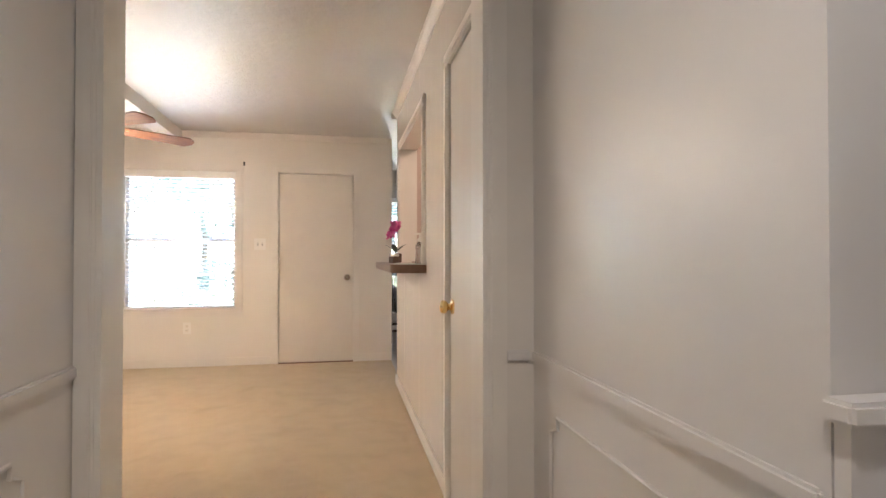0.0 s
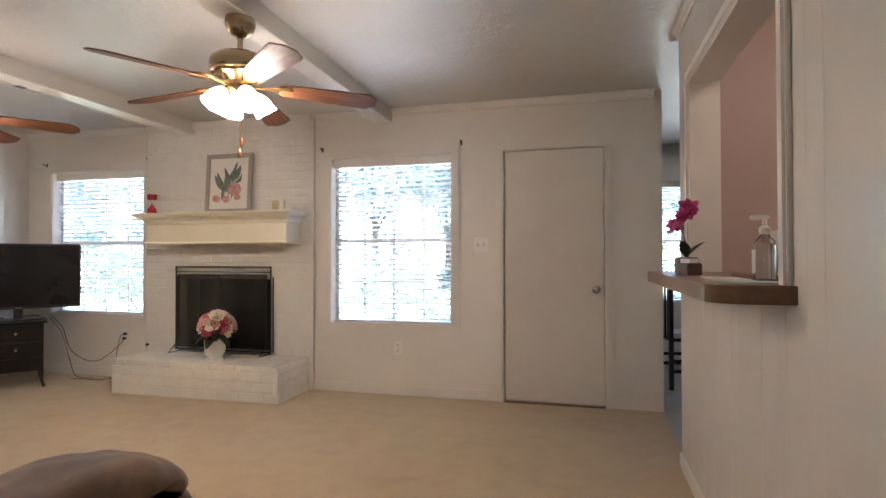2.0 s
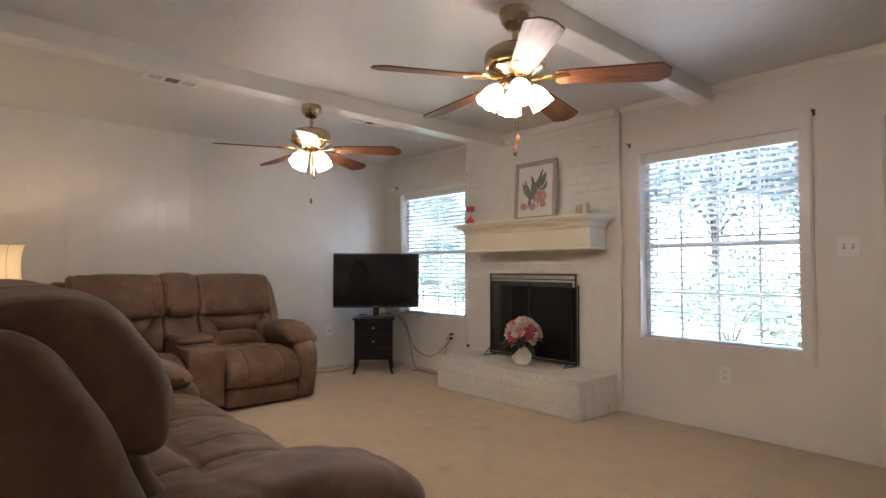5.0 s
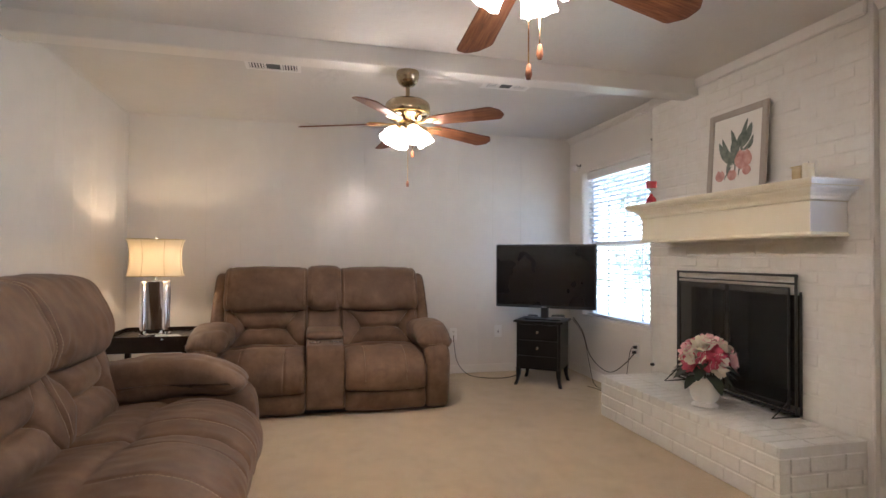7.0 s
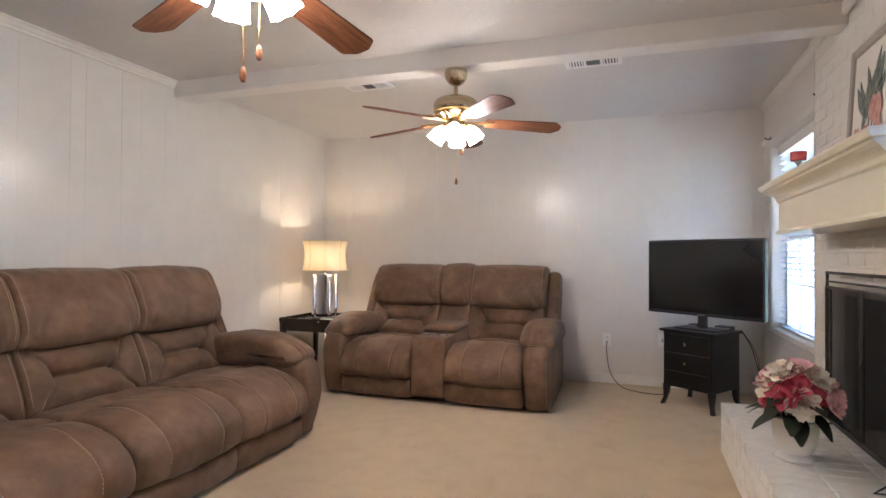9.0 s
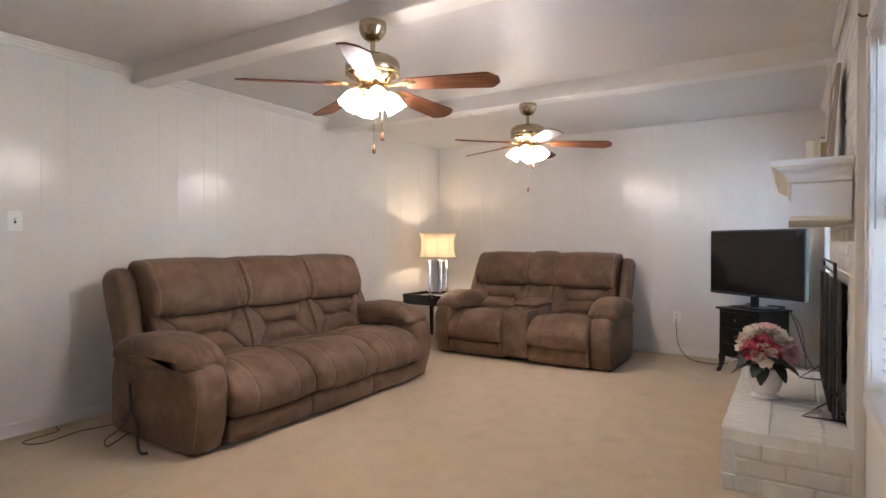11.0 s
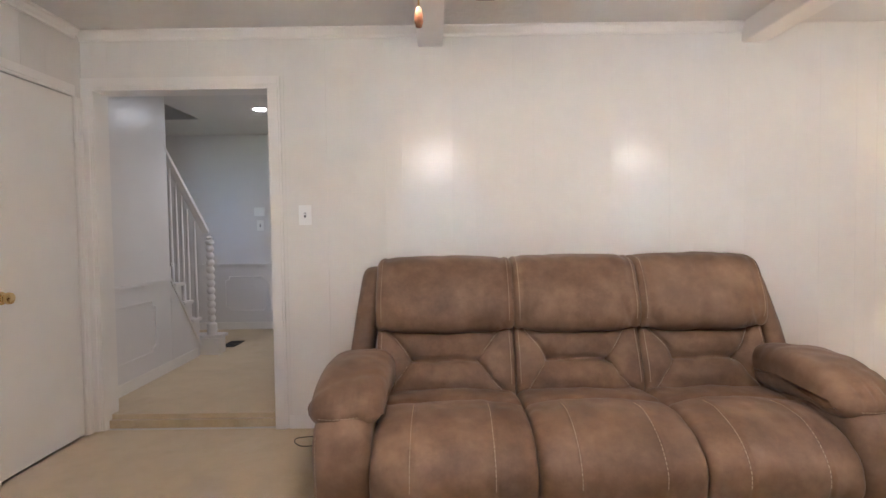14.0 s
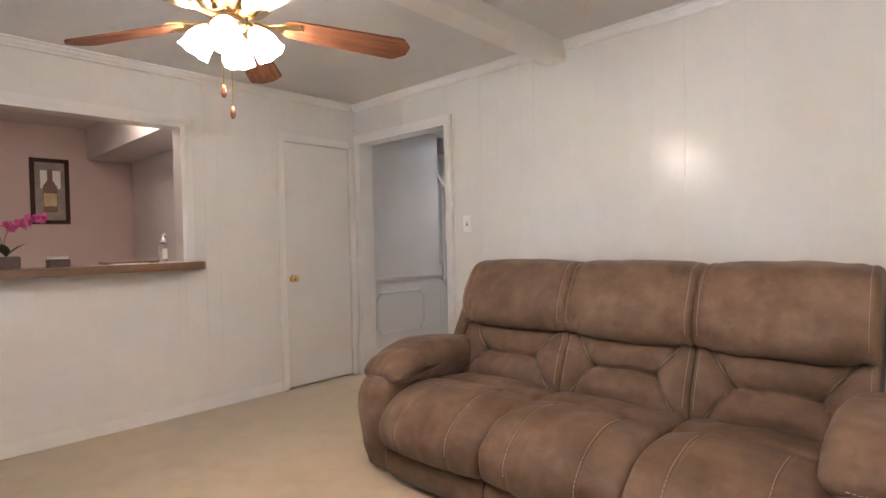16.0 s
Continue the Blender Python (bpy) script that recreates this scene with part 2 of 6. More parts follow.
# ---- building helpers ----
def box(bm, x0, x1, y0, y1, z0, z1):
    vs = [bm.verts.new(p) for p in ((x0, y0, z0), (x1, y0, z0), (x1, y1, z0), (x0, y1, z0), (x0, y0, z1), (x1, y0, z1), (x1, y1, z1), (x0, y1, z1))]
    for f in ((3, 2, 1, 0), (4, 5, 6, 7), (0, 1, 5, 4), (1, 2, 6, 5), (2, 3, 7, 6), (3, 0, 4, 7)):
        bm.faces.new([vs[i] for i in f])
    return vs


def part(name, bm, mat, parent=None, label="", bevel=0.0, smooth=False, at=None):
    if bevel:
        bmesh.ops.bevel(bm, geom=list(bm.edges), offset=bevel, segments=2, affect="EDGES", clamp_overlap=True)
    me = bpy.data.meshes.new(name)
    bm.to_mesh(me)
    bm.free()
    if smooth:
        me.shade_smooth()
    me.materials.append(mat)
    ob = new(name, me)
    if parent:
        ob.parent = parent
    if at is not None:
        ob.matrix_basis = at
    if label:
        ob["label"] = label
    return ob


def piece(name, me, parent, m):
    ob = new(name, me)
    ob.parent = parent
    ob.matrix_basis = m
    return ob


def boxes(name, mat, parent, *bs, bevel=0.0, label="", at=None):
    bm = bmesh.new()
    for b in bs:
        box(bm, *b)
    return part(name, bm, mat, parent, label, bevel, at=at)


def thing(name, label, category, m=None, group="", kind=""):
    ob = new(name)
    ob.empty_display_size = 0.1
    if m is not None:
        ob.matrix_basis = m
    return tagged(ob, label, category, group, kind)


def lathe(bm, prof, n=24, centre=(0, 0), squash=1.0):
    rings = []
    for r, z in prof:
        if r < 1e-5:
            rings.append([bm.verts.new((centre[0], centre[1], z))])
        else:
            rings.append([bm.verts.new((centre[0] + r * math.cos(2 * math.pi * k / n), centre[1] + squash * r * math.sin(2 * math.pi * k / n), z)) for k in range(n)])
    for a, b in zip(rings, rings[1:]):
        for k in range(n):
            k2 = (k + 1) % n
            if len(a) == 1 and len(b) > 1:
                bm.faces.new((a[0], b[k2], b[k]))
            elif len(b) == 1 and len(a) > 1:
                bm.faces.new((a[k], a[k2], b[0]))
            elif len(a) > 1:
                bm.faces.new((a[k], a[k2], b[k2], b[k]))
    return bm


def turned(name, prof, mat, parent=None, n=24, label="", at=None, squash=1.0):
    ob = part(name, lathe(bmesh.new(), prof, n, squash=squash), mat, parent, label, smooth=True, at=at)
    ob.data.set_sharp_from_angle(angle=radians(45))
    return ob


def tube(bm, pts, r, n=6):
    pts = [Vector(p) for p in pts]
    rings = []
    for i, p in enumerate(pts):
        d = (pts[min(i + 1, len(pts) - 1)] - pts[max(i - 1, 0)]).normalized()
        a = d.orthogonal().normalized() if i == 0 else (rings_a - d * rings_a.dot(d)).normalized()
        rings_a = a
        b = d.cross(a)
        rings.append([bm.verts.new(p + r * (math.cos(2 * math.pi * k / n) * a + math.sin(2 * math.pi * k / n) * b)) for k in range(n)])
    for x, y in zip(rings, rings[1:]):
        for k in range(n):
            bm.faces.new((x[k], x[(k + 1) % n], y[(k + 1) % n], y[k]))
    bm.faces.new(rings[0][::-1])
    bm.faces.new(rings[-1])
    return bm


def spline(ctrl, n=24, closed=False):
    """Points along a Catmull-Rom curve."""
    ctrl = [Vector(c) for c in ctrl]
    k = len(ctrl)
    out = []
    spans = k if closed else k - 1
    for i in range(spans):
        g = (lambda j: ctrl[j % k]) if closed else (lambda j: ctrl[max(0, min(k - 1, j))])
        p0, p1, p2, p3 = g(i - 1), g(i), g(i + 1), g(i + 2)
        m = max(1, n // spans)
        for s in range(m):
            t = s / m
            out.append(0.5 * ((2 * p1) + (p2 - p0) * t + (2 * p0 - 5 * p1 + 4 * p2 - p3) * t * t + (3 * p1 - p0 - 3 * p2 + p3) * t ** 3))
    if not closed:
        out.append(ctrl[-1])
    return out


def extrude(bm, poly, d0, d1, to3):
    """A prism of the 2D polygon from depth d0 to d1; to3(a, b, d) gives the place."""
    n = len(poly)
    lo = [bm.verts.new(to3(a, b, d0)) for a, b in poly]
    hi = [bm.verts.new(to3(a, b, d1)) for a, b in poly]
    bm.faces.new(lo[::-1])
    bm.faces.new(hi)
    for i in range(n):
        bm.faces.new((lo[i], lo[(i + 1) % n], hi[(i + 1) % n], hi[i]))
    bmesh.ops.recalc_face_normals(bm, faces=bm.faces)
    return bm


def wall_boxes(bm, axis, face, back, u0, u1, z0, z1, openings):
    """A wall between two planes, with openings (u0, u1, z0, z1) through it."""
    us = sorted({u0, u1, *[o[0] for o in openings], *[o[1] for o in openings]})
    lo, hi = min(face, back), max(face, back)
    for a, b in zip(us, us[1:]):
        spans, cut = [(z0, z1)], [o for o in openings if o[0] < (a + b) / 2 < o[1]]
        for o in cut:
            spans = [s for p, q in spans for s in ((p, min(q, o[2])), (max(p, o[3]), q)) if s[1] - s[0] > 0.001]
        for p, q in spans:
            if axis == "x":
                box(bm, a, b, lo, hi, p, q)
            else:
                box(bm, lo, hi, a, b, p, q)


PLANK = {}


BOARDS = random.Random(21)


def planks(wall, axis, face, sign, u0, u1, z0, z1, openings, widths, mat, t=0.008):
    """Vertical grooved panel boards on a wall; sign: which way the room lies."""
    edges, u, k = [u0], u0, 0
    while u < u1 - 0.02:
        u = min(u1, u + widths[k % len(widths)])
        k += 1
        edges.append(u)
    for a, b in zip(edges, edges[1:]):
        cuts = sorted({a, b, *[c for o in openings for c in o[:2] if a < c < b]})
        for p, q in zip(cuts, cuts[1:]):
            spans = [(z0, z1)]
            for o in openings:
                if o[0] < (p + q) / 2 < o[1]:
                    spans = [s for lo, hi in spans for s in ((lo, min(hi, o[2])), (max(lo, o[3]), hi)) if s[1] - s[0] > 0.01]
            for lo, hi in spans:
                w, h = round(q - p, 4), round(hi - lo, 4)
                key = (w, h, mat.name)
                if key not in PLANK:
                    e = 0.0011
                    poly = [(0, 0), (w, 0), (w, t - e), (w - e, t), (e, t), (0, t - e)]
                    bm = extrude(bmesh.new(), poly, 0, h, lambda x, y, d: (x, -y, d))
                    me = bpy.data.meshes.new("panel_board")
                    bm.to_mesh(me)
                    bm.free()
                    me.materials.append(mat)
                    PLANK[key] = me
                if axis == "x":
                    m = pose(p, face, lo) if sign < 0 else pose(q, face, lo, 0, 0, 180)
                else:
                    m = pose(face, q, lo, 0, 0, -90) if sign < 0 else pose(face, p, lo, 0, 0, 90)
                piece("panel_board", PLANK[key], wall, m @ pose(0, 0, 0, 0, 0, BOARDS.uniform(-0.22, 0.22)))


# ---- the plan ----
XW, XE, YS, YN, CZ = -3.59, 2.575, 2.48, 6.79, 2.46
HALL = 0.08                      # the hall lies one step higher
OPEN = (1.425, 2.515, 0.0, 2.115)  # opening to the hall
CLOSET = (2.56, 3.215, 0.0, 2.055)
PASS = (4.02, 5.33, 1.05, 2.07)
EEND = 5.66                      # free end of the east wall
BACKDOOR = (1.415, 2.205, 0.0, 2.045)
WIN_E, WIN_W = (-0.125, 0.975, 0.59, 2.05), (-3.26, -2.13, 0.60, 2.05)
NOOK_N, KX = 9.0, 5.2

# ---- the shell ----
def shell():
    bm = bmesh.new()
    box(bm, XW - 0.3, 2.62, YS - 0.005, YN + 0.25, -0.12, 0.0)
    tagged(part("floor", bm, CARPET), "beige cut-pile carpet, worn along the walking line", "carpet floor", kind="structure")
    bm = bmesh.new()
    box(bm, 1.2, 3.75, -0.75, YS - 0.035, -0.12, HALL)
    bmesh.ops.bevel(bm, geom=[e for e in bm.edges if all(abs(v.co.y - (YS - 0.035)) < 1e-4 and v.co.z > 0 for v in e.verts)], offset=0.03, segments=4, affect="EDGES")
    tagged(part("hall_floor", bm, CARPET), "beige carpet of the raised entry hall with a carpeted step", "carpet floor", kind="structure")
    bm = bmesh.new()
    box(bm, 2.62, KX + 0.2, 3.0, NOOK_N + 0.1, -0.12, -0.004)
    tagged(part("kitchen_floor", bm, VINYLF), "grey vinyl tile floor of the kitchen", "tile floor", kind="structure")
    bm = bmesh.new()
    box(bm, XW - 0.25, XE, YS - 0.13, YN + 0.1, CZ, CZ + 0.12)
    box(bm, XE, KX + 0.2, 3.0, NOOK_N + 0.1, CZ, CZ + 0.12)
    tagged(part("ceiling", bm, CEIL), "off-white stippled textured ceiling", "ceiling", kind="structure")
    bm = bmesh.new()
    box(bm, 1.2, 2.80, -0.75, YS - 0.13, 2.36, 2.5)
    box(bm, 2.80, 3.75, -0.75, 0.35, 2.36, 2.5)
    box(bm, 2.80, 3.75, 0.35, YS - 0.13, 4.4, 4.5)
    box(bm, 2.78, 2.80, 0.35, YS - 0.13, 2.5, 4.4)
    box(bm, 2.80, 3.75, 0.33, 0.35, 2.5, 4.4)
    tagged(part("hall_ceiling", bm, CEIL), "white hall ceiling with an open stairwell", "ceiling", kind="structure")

    t = 0.008
    # north wall, plain plaster
    bm = bmesh.new()
    wall_boxes(bm, "x", YN, YN + 0.14, XW - 0.2, 2.63, -0.1, CZ, [BACKDOOR, WIN_E, WIN_W, (-1.60, -0.70, 0.30, 0.99)])
    tagged(part("wall_north", bm, NWALL), "cream white plaster wall with a door and two windows", "wall", kind="structure")
    # south wall
    bm = bmesh.new()
    wall_boxes(bm, "x", YS - t, YS - 0.13, XW - 0.2, 2.80, -0.1, CZ + 0.1, [OPEN])
    s = tagged(part("wall_south", bm, WALL), "glossy white grooved panel wall behind the sofa", "wall", kind="structure")
    planks(s, "x", YS - t, 1, XW, XE, 0.0, CZ, [OPEN], SPACES, WALL)
    bm = bmesh.new()
    wall_boxes(bm, "y", XW - t, XW - 0.2, YS - 0.13, YN + 0.14, -0.1, CZ, [])
    w = tagged(part("wall_west", bm, WALL), "glossy white grooved panel wall behind the loveseat", "wall", kind="structure")
    planks(w, "y", XW - t, 1, YS, YN, 0.0, CZ, [], SPACES[3:] + SPACES[:3], WALL)
    bm = bmesh.new()
    wall_boxes(bm, "y", XE + t, XE + 0.125, YS - 0.008, EEND, -0.1, CZ, [CLOSET, PASS])
    e = tagged(part("wall_east", bm, WALL), "white grooved panel wall with a closet door and a pass-through", "wall", kind="structure")
    planks(e, "y", XE + t, -1, YS, EEND, 0.0, CZ, [CLOSET, PASS], SPACES[5:] + SPACES[:5], WALL)

    # hall walls
    bm = bmesh.new()
    wall_boxes(bm, "x", -0.55, -0.7, 1.2, 3.75, 0, 2.5, [(1.44, 2.26, HALL, 2.05)])
    tagged(part("wall_front", bm, HALLW), "cool white front wall with chair rail and panel moulding", "wall", kind="structure")
    bm = bmesh.new()
    wall_boxes(bm, "y", 1.37, 1.22, -0.55, YS - 0.13, 0, 2.45, [])
    tagged(part("wall_hall_west", bm, HALLW), "cool white hall wall with chair rail", "wall", kind="structure")
    bm = bmesh.new()
    wall_boxes(bm, "y", 2.67, 2.80, 1.295, YS - 0.13, 0, 2.40, [])
    extrude(bm, [(0.80, HALL - 0.05), (1.294, HALL - 0.05), (1.294, 0.70)], 2.668, 2.671, lambda a, b, d: (d, a, b))
    tagged(part("wall_stair", bm, HALLW), "white wall enclosing the stair, with chair rail", "wall", kind="structure")
    bm = bmesh.new()
    wall_boxes(bm, "y", 3.6, 3.75, -0.55, YS - 0.1, 0, 4.4, [(-0.10, 0.14, 1.25, 2.11)])
    box(bm, 2.80, 3.6, YS - 0.13, YS - 0.05, 0, 4.4)
    tagged(part("wall_stair_east", bm, HALLW), "white stairwell wall with a window", "wall", kind="structure")
    # closet, kitchen and nook
    bm = bmesh.new()
    box(bm, KX, KX + 0.12, 3.3, NOOK_N, 0, CZ)
    box(bm, XE + 0.126, KX, 5.50, EEND, 0, CZ)
    tagged(part("wall_kitchen", bm, KITW), "muted pinkish beige kitchen wall", "wall", kind="structure")
    # lighter than wall_kitchen: daylight on this side is put into the colour
    bm = bmesh.new()
    box(bm, XE + 0.125, KX, 3.45, 3.55, 0, CZ)
    tagged(part("wall_kitchen_south", bm, HALLW), "kitchen side wall with daylight put into a paler colour", "wall", kind="structure")
    bm = bmesh.new()
    wall_boxes(bm, "x", NOOK_N, NOOK_N + 0.14, 2.5, KX + 0.12, -0.1, CZ, [(2.75, 4.65, 0.65, 2.05)])
    box(bm, 2.49, 2.63, YN + 0.14, NOOK_N + 0.14, -0.1, CZ)
    tagged(part("wall_nook", bm, NWALL), "white breakfast nook wall with a window", "wall", kind="structure")
    boxes("kitchen_soffit", HALLW, None, (XE + 0.126, KX - 0.001, 3.551, 3.97, 2.14, CZ - 0.001))
    tagged(bpy.data.objects["kitchen_soffit"], "pale kitchen soffit below the ceiling", "soffit", kind="structure")
    bm = bmesh.new()
    box(bm, XE + 0.7, XE + 0.74, YS, 3.45, 0, CZ)
    tagged(part("wall_closet", bm, WALL), "plain closet back wall", "wall", kind="structure")


SPACES = [0.105, 0.205, 0.155, 0.255, 0.10, 0.40 - 0.10, 0.18, 0.125, 0.225, 0.145, 0.31]
shell()


# ---- trim ----
def crown(name, p0, p1, inward, mat=None):
    """Crown moulding from p0 to p1 under the ceiling, with a stepped cove section."""
    sec = [(0, 0), (0.044, 0), (0.044, -0.010), (0.034, -0.016), (0.026, -0.030), (0.014, -0.042), (0.010, -0.054), (0, -0.058)]
    a, b, n = Vector((*p0, CZ)), Vector((*p1, CZ)), Vector((*inward, 0))
    bm = extrude(bmesh.new(), sec, 0, 1, lambda u, v, d: a.lerp(b, d) + n * u + Vector((0, 0, v)))
    return tagged(part(name, bm, mat or TRIM), "white crown moulding below the ceiling", "crown moulding", kind="structure")


BEAMS = (0.44, -1.53)
SKEW = 0.07                      # the beams do not run quite square
BW = 0.075
xs = [XE, BEAMS[0] + BW, BEAMS[0] - BW, BEAMS[1] + BW, BEAMS[1] - BW, XW]
for i in (0, 2):
    crown("crown_moulding", (xs[i], YS), (xs[i + 1], YS), (0, 1))
for a, b in ((XE, BEAMS[0] + BW - SKEW), (BEAMS[0] - BW - SKEW, -0.3), (-2.07, XW)):
    crown("crown_moulding", (a, YN), (b, YN), (0, -1))
crown("crown_moulding", (XE, YS + 0.06), (XE, EEND), (-1, 0))
crown("crown_moulding", (XE - 0.05, EEND), (XE + 0.13, EEND), (0, 1))

for bx in BEAMS:
    bm = bmesh.new()
    box(bm, bx - BW, bx + BW, YS, YN - 0.001, 2.343, CZ + 0.02)
    for v in bm.verts:
        v.co.x -= SKEW * (v.co.y - YS) / (YN - YS)
    tagged(part("ceiling_beam", bm, TRIM, bevel=0.004), "white painted box beam across the ceiling", "beam", group="ceiling beams", kind="structure")


def baseboard(x0, x1, y0, y1, z=0.0):
    bm = bmesh.new()
    box(bm, x0, x1, y0, y1, z, z + 0.085)
    tagged(part("baseboard", bm, TRIM, bevel=0.004), "white baseboard along the carpet", "baseboard", kind="structure")


BB = 0.014
baseboard(XW, OPEN[0] - 0.075, YS, YS + BB)
baseboard(XW, XW + BB, YS + BB, YN)
baseboard(-0.30, BACKDOOR[0] - 0.07, YN - BB, YN)
baseboard(BACKDOOR[1] + 0.07, 2.63, YN - BB, YN)
baseboard(XW + BB, -2.08, YN - BB, YN)
baseboard(XE - BB, XE, CLOSET[1] + 0.07, EEND)
baseboard(2.67 - BB, 2.67, 0.85, YS - 0.14, HALL)
baseboard(1.37, 1.37 + BB, -0.54, YS - 0.14, HALL)
baseboard(2.34, 3.6, -0.55, -0.55 + BB, HALL)


def casing(name, axis, face, sign, o, sides="lrt", w=0.065, label="white door casing", sill=False):
    """Moulded trim round an opening, one stepped board a side."""
    u0, u1, z0, z1 = o
    root = thing(name, label, "casing", kind="structure")
    def board(a, b, c, d):
        for k, (g, h) in enumerate(((0.0, 0.014), (0.012, 0.021))):
            aa, bb, cc, dd = a + g, b - g, c + (0 if c <= 0.2 else g), d - g
            lo, hi = sorted((face, face + sign * h))
            bx = (aa, bb, lo, hi, cc, dd) if axis == "x" else (lo, hi, aa, bb, cc, dd)
            boxes("casing_board" if k == 0 else "casing_bead", TRIM, root, bx, bevel=0.003)
    if "l" in sides:
        board(u0 - w, u0, z0, z1)
    if "r" in sides:
        board(u1, u1 + w, z0, z1)
    if "t" in sides:
        board(u0 - (w if "l" in sides else 0), u1 + (w if "r" in sides else 0), z1, z1 + w)
    if "b" in sides:
        board(u0 - w, u1 + w, z0 - w, z0)
    return root


casing("hall_opening_casing", "x", YS, 1, OPEN, label="white moulded casing round the hall opening")
casing("hall_opening_casing", "x", YS - 0.13, -1, (OPEN[0], OPEN[1], HALL, OPEN[3]), label="white casing on the hall side")
boxes("hall_opening_jamb", TRIM, None, (OPEN[0] - 0.001, OPEN[0] + 0.012, YS - 0.14, YS + 0.012, 0, OPEN[3]), (OPEN[1] - 0.012, OPEN[1] + 0.001, YS - 0.14, YS + 0.012, 0, OPEN[3]), (OPEN[0] + 0.012, OPEN[1] - 0.012, YS - 0.14, YS + 0.012, OPEN[3] - 0.012, OPEN[3] + 0.001))
tagged(bpy.data.objects["hall_opening_jamb"], "white painted jamb lining of the hall opening", "jamb", kind="structure")
casing("closet_casing", "y", XE, -1, CLOSET, sides="rt", label="white casing round the closet door")
casing("closet_casing", "y", XE, -1, (2.56, 3.215, 0, 2.055), sides="l", w=0.06, label="white casing beside the closet hinges")
casing("back_door_casing", "x", YN, -1, BACKDOOR, label="white casing round the back door")
casing("pass_through_casing", "y", XE, -1, PASS, sides="lrt", label="white casing round the kitchen pass-through")
boxes("pass_through_jamb", TRIM, None, (XE - 0.01, XE + 0.135, PASS[0] - 0.001, PASS[0] + 0.012, PASS[2] + 0.05, PASS[3]), (XE - 0.01, XE + 0.135, PASS[1] - 0.012, PASS[1] + 0.001, PASS[2] + 0.05, PASS[3]), (XE - 0.01, XE + 0.135, PASS[0] + 0.012, PASS[1] - 0.012, PASS[3] - 0.012, PASS[3] + 0.001))
tagged(bpy.data.objects["pass_through_jamb"], "white painted lining of the pass-through", "jamb", kind="structure")


# ---- doors ----
KNOB = [(0, 0), (0.034, 0), (0.033, 0.008), (0.016, 0.013), (0.014, 0.022), (0.026, 0.030), (0.031, 0.042), (0.028, 0.055), (0.014, 0.062), (0, 0.063)]


def slab_door(name, w, h, m, label, knob_u, knob_mat, hinges=(), threshold=None, panels=False):
    """A door in its own frame: x across, face towards -y."""
    d = thing(name, label, "door", m, kind="structure")
    bm = bmesh.new()
    box(bm, 0.007, w - 0.007, 0.0, 0.04, 0.012, h - 0.005)
    part("door_slab", bm, DOOR, d, bevel=0.003)
    if knob_u:
        turned("door_knob", KNOB, knob_mat, d, 20, "round metal knob", pose(knob_u, 0.0, 0.92, 90))
    for u, z in hinges:
        bm = lathe(bmesh.new(), [(0, 0), (0.007, 0), (0.007, 0.09), (0, 0.09)], 10)
        part("hinge", bm, TRIM, d, at=pose(u, -0.006, z), smooth=True)
    # unseen strips behind the slab, added to stop light through its gaps
    boxes("door_stop", TRIM, d, (-0.002, 0.02, 0.041, 0.07, 0, h), (w - 0.02, w + 0.002, 0.041, 0.07, 0, h), (0.02, w - 0.02, 0.041, 0.07, h - 0.02, h + 0.002))
    if threshold:
        boxes("threshold", threshold, d, (0, w, -0.03, 0.04, 0.0, 0.011))
    return d


slab_door("door_back", 0.79, 2.045, pose(1.415, YN + 0.004, 0), "plain cream white slab door to the yard", 0.725, NICKEL, [(0.0, 0.25), (0.0, 1.0), (0.0, 1.75)], WOODBAR)
slab_door("door_closet", 0.655, 2.055, pose(XE + 0.002, 3.215, 0, 0, 0, -90), "plain cream white closet door, closed", 0.06, BRASS, [(0.655, 0.22), (0.655, 1.75)])


def front_door():
    d = slab_door("door_front", 0.82, 1.968, pose(2.26, -0.556, HALL, 0, 0, 180), "white six-panel front door, closed", 0.06, NICKEL)
    for x0, x1 in ((0.11, 0.36), (0.46, 0.71)):
        for z0, z1 in ((0.22, 0.72), (0.86, 1.40), (1.52, 1.78)):
            bm = bmesh.new()
            box(bm, x0, x1, -0.006, 0.004, z0, z1)
            box(bm, x0 + 0.03, x1 - 0.03, -0.011, 0.004, z0 + 0.03, z1 - 0.03)
            part("raised_panel", bm, DOOR, d, bevel=0.003)
    turned("deadbolt", [(0, 0), (0.03, 0), (0.028, 0.015), (0, 0.02)], NICKEL, d, 16, at=pose(0.06, 0, 1.07, 90))
    turned("peephole", [(0, 0), (0.012, 0), (0.010, 0.006), (0, 0.006)], NICKEL, d, 12, at=pose(0.41, -0.001, 1.48, 90))
    casing("front_door_casing", "x", -0.55, 1, (1.44, 2.26, HALL, 2.05), label="white casing round the front door")
    bm = bmesh.new()
    box(bm, 1.50, 2.24, -0.53, -0.18, HALL + 0.001, HALL + 0.013)
    tagged(part("doormat", bm, MAT_D, bevel=0.004), "dark brown doormat inside the front door", "doormat")


front_door()


# ---- windows with blinds ----
SLATS = {}


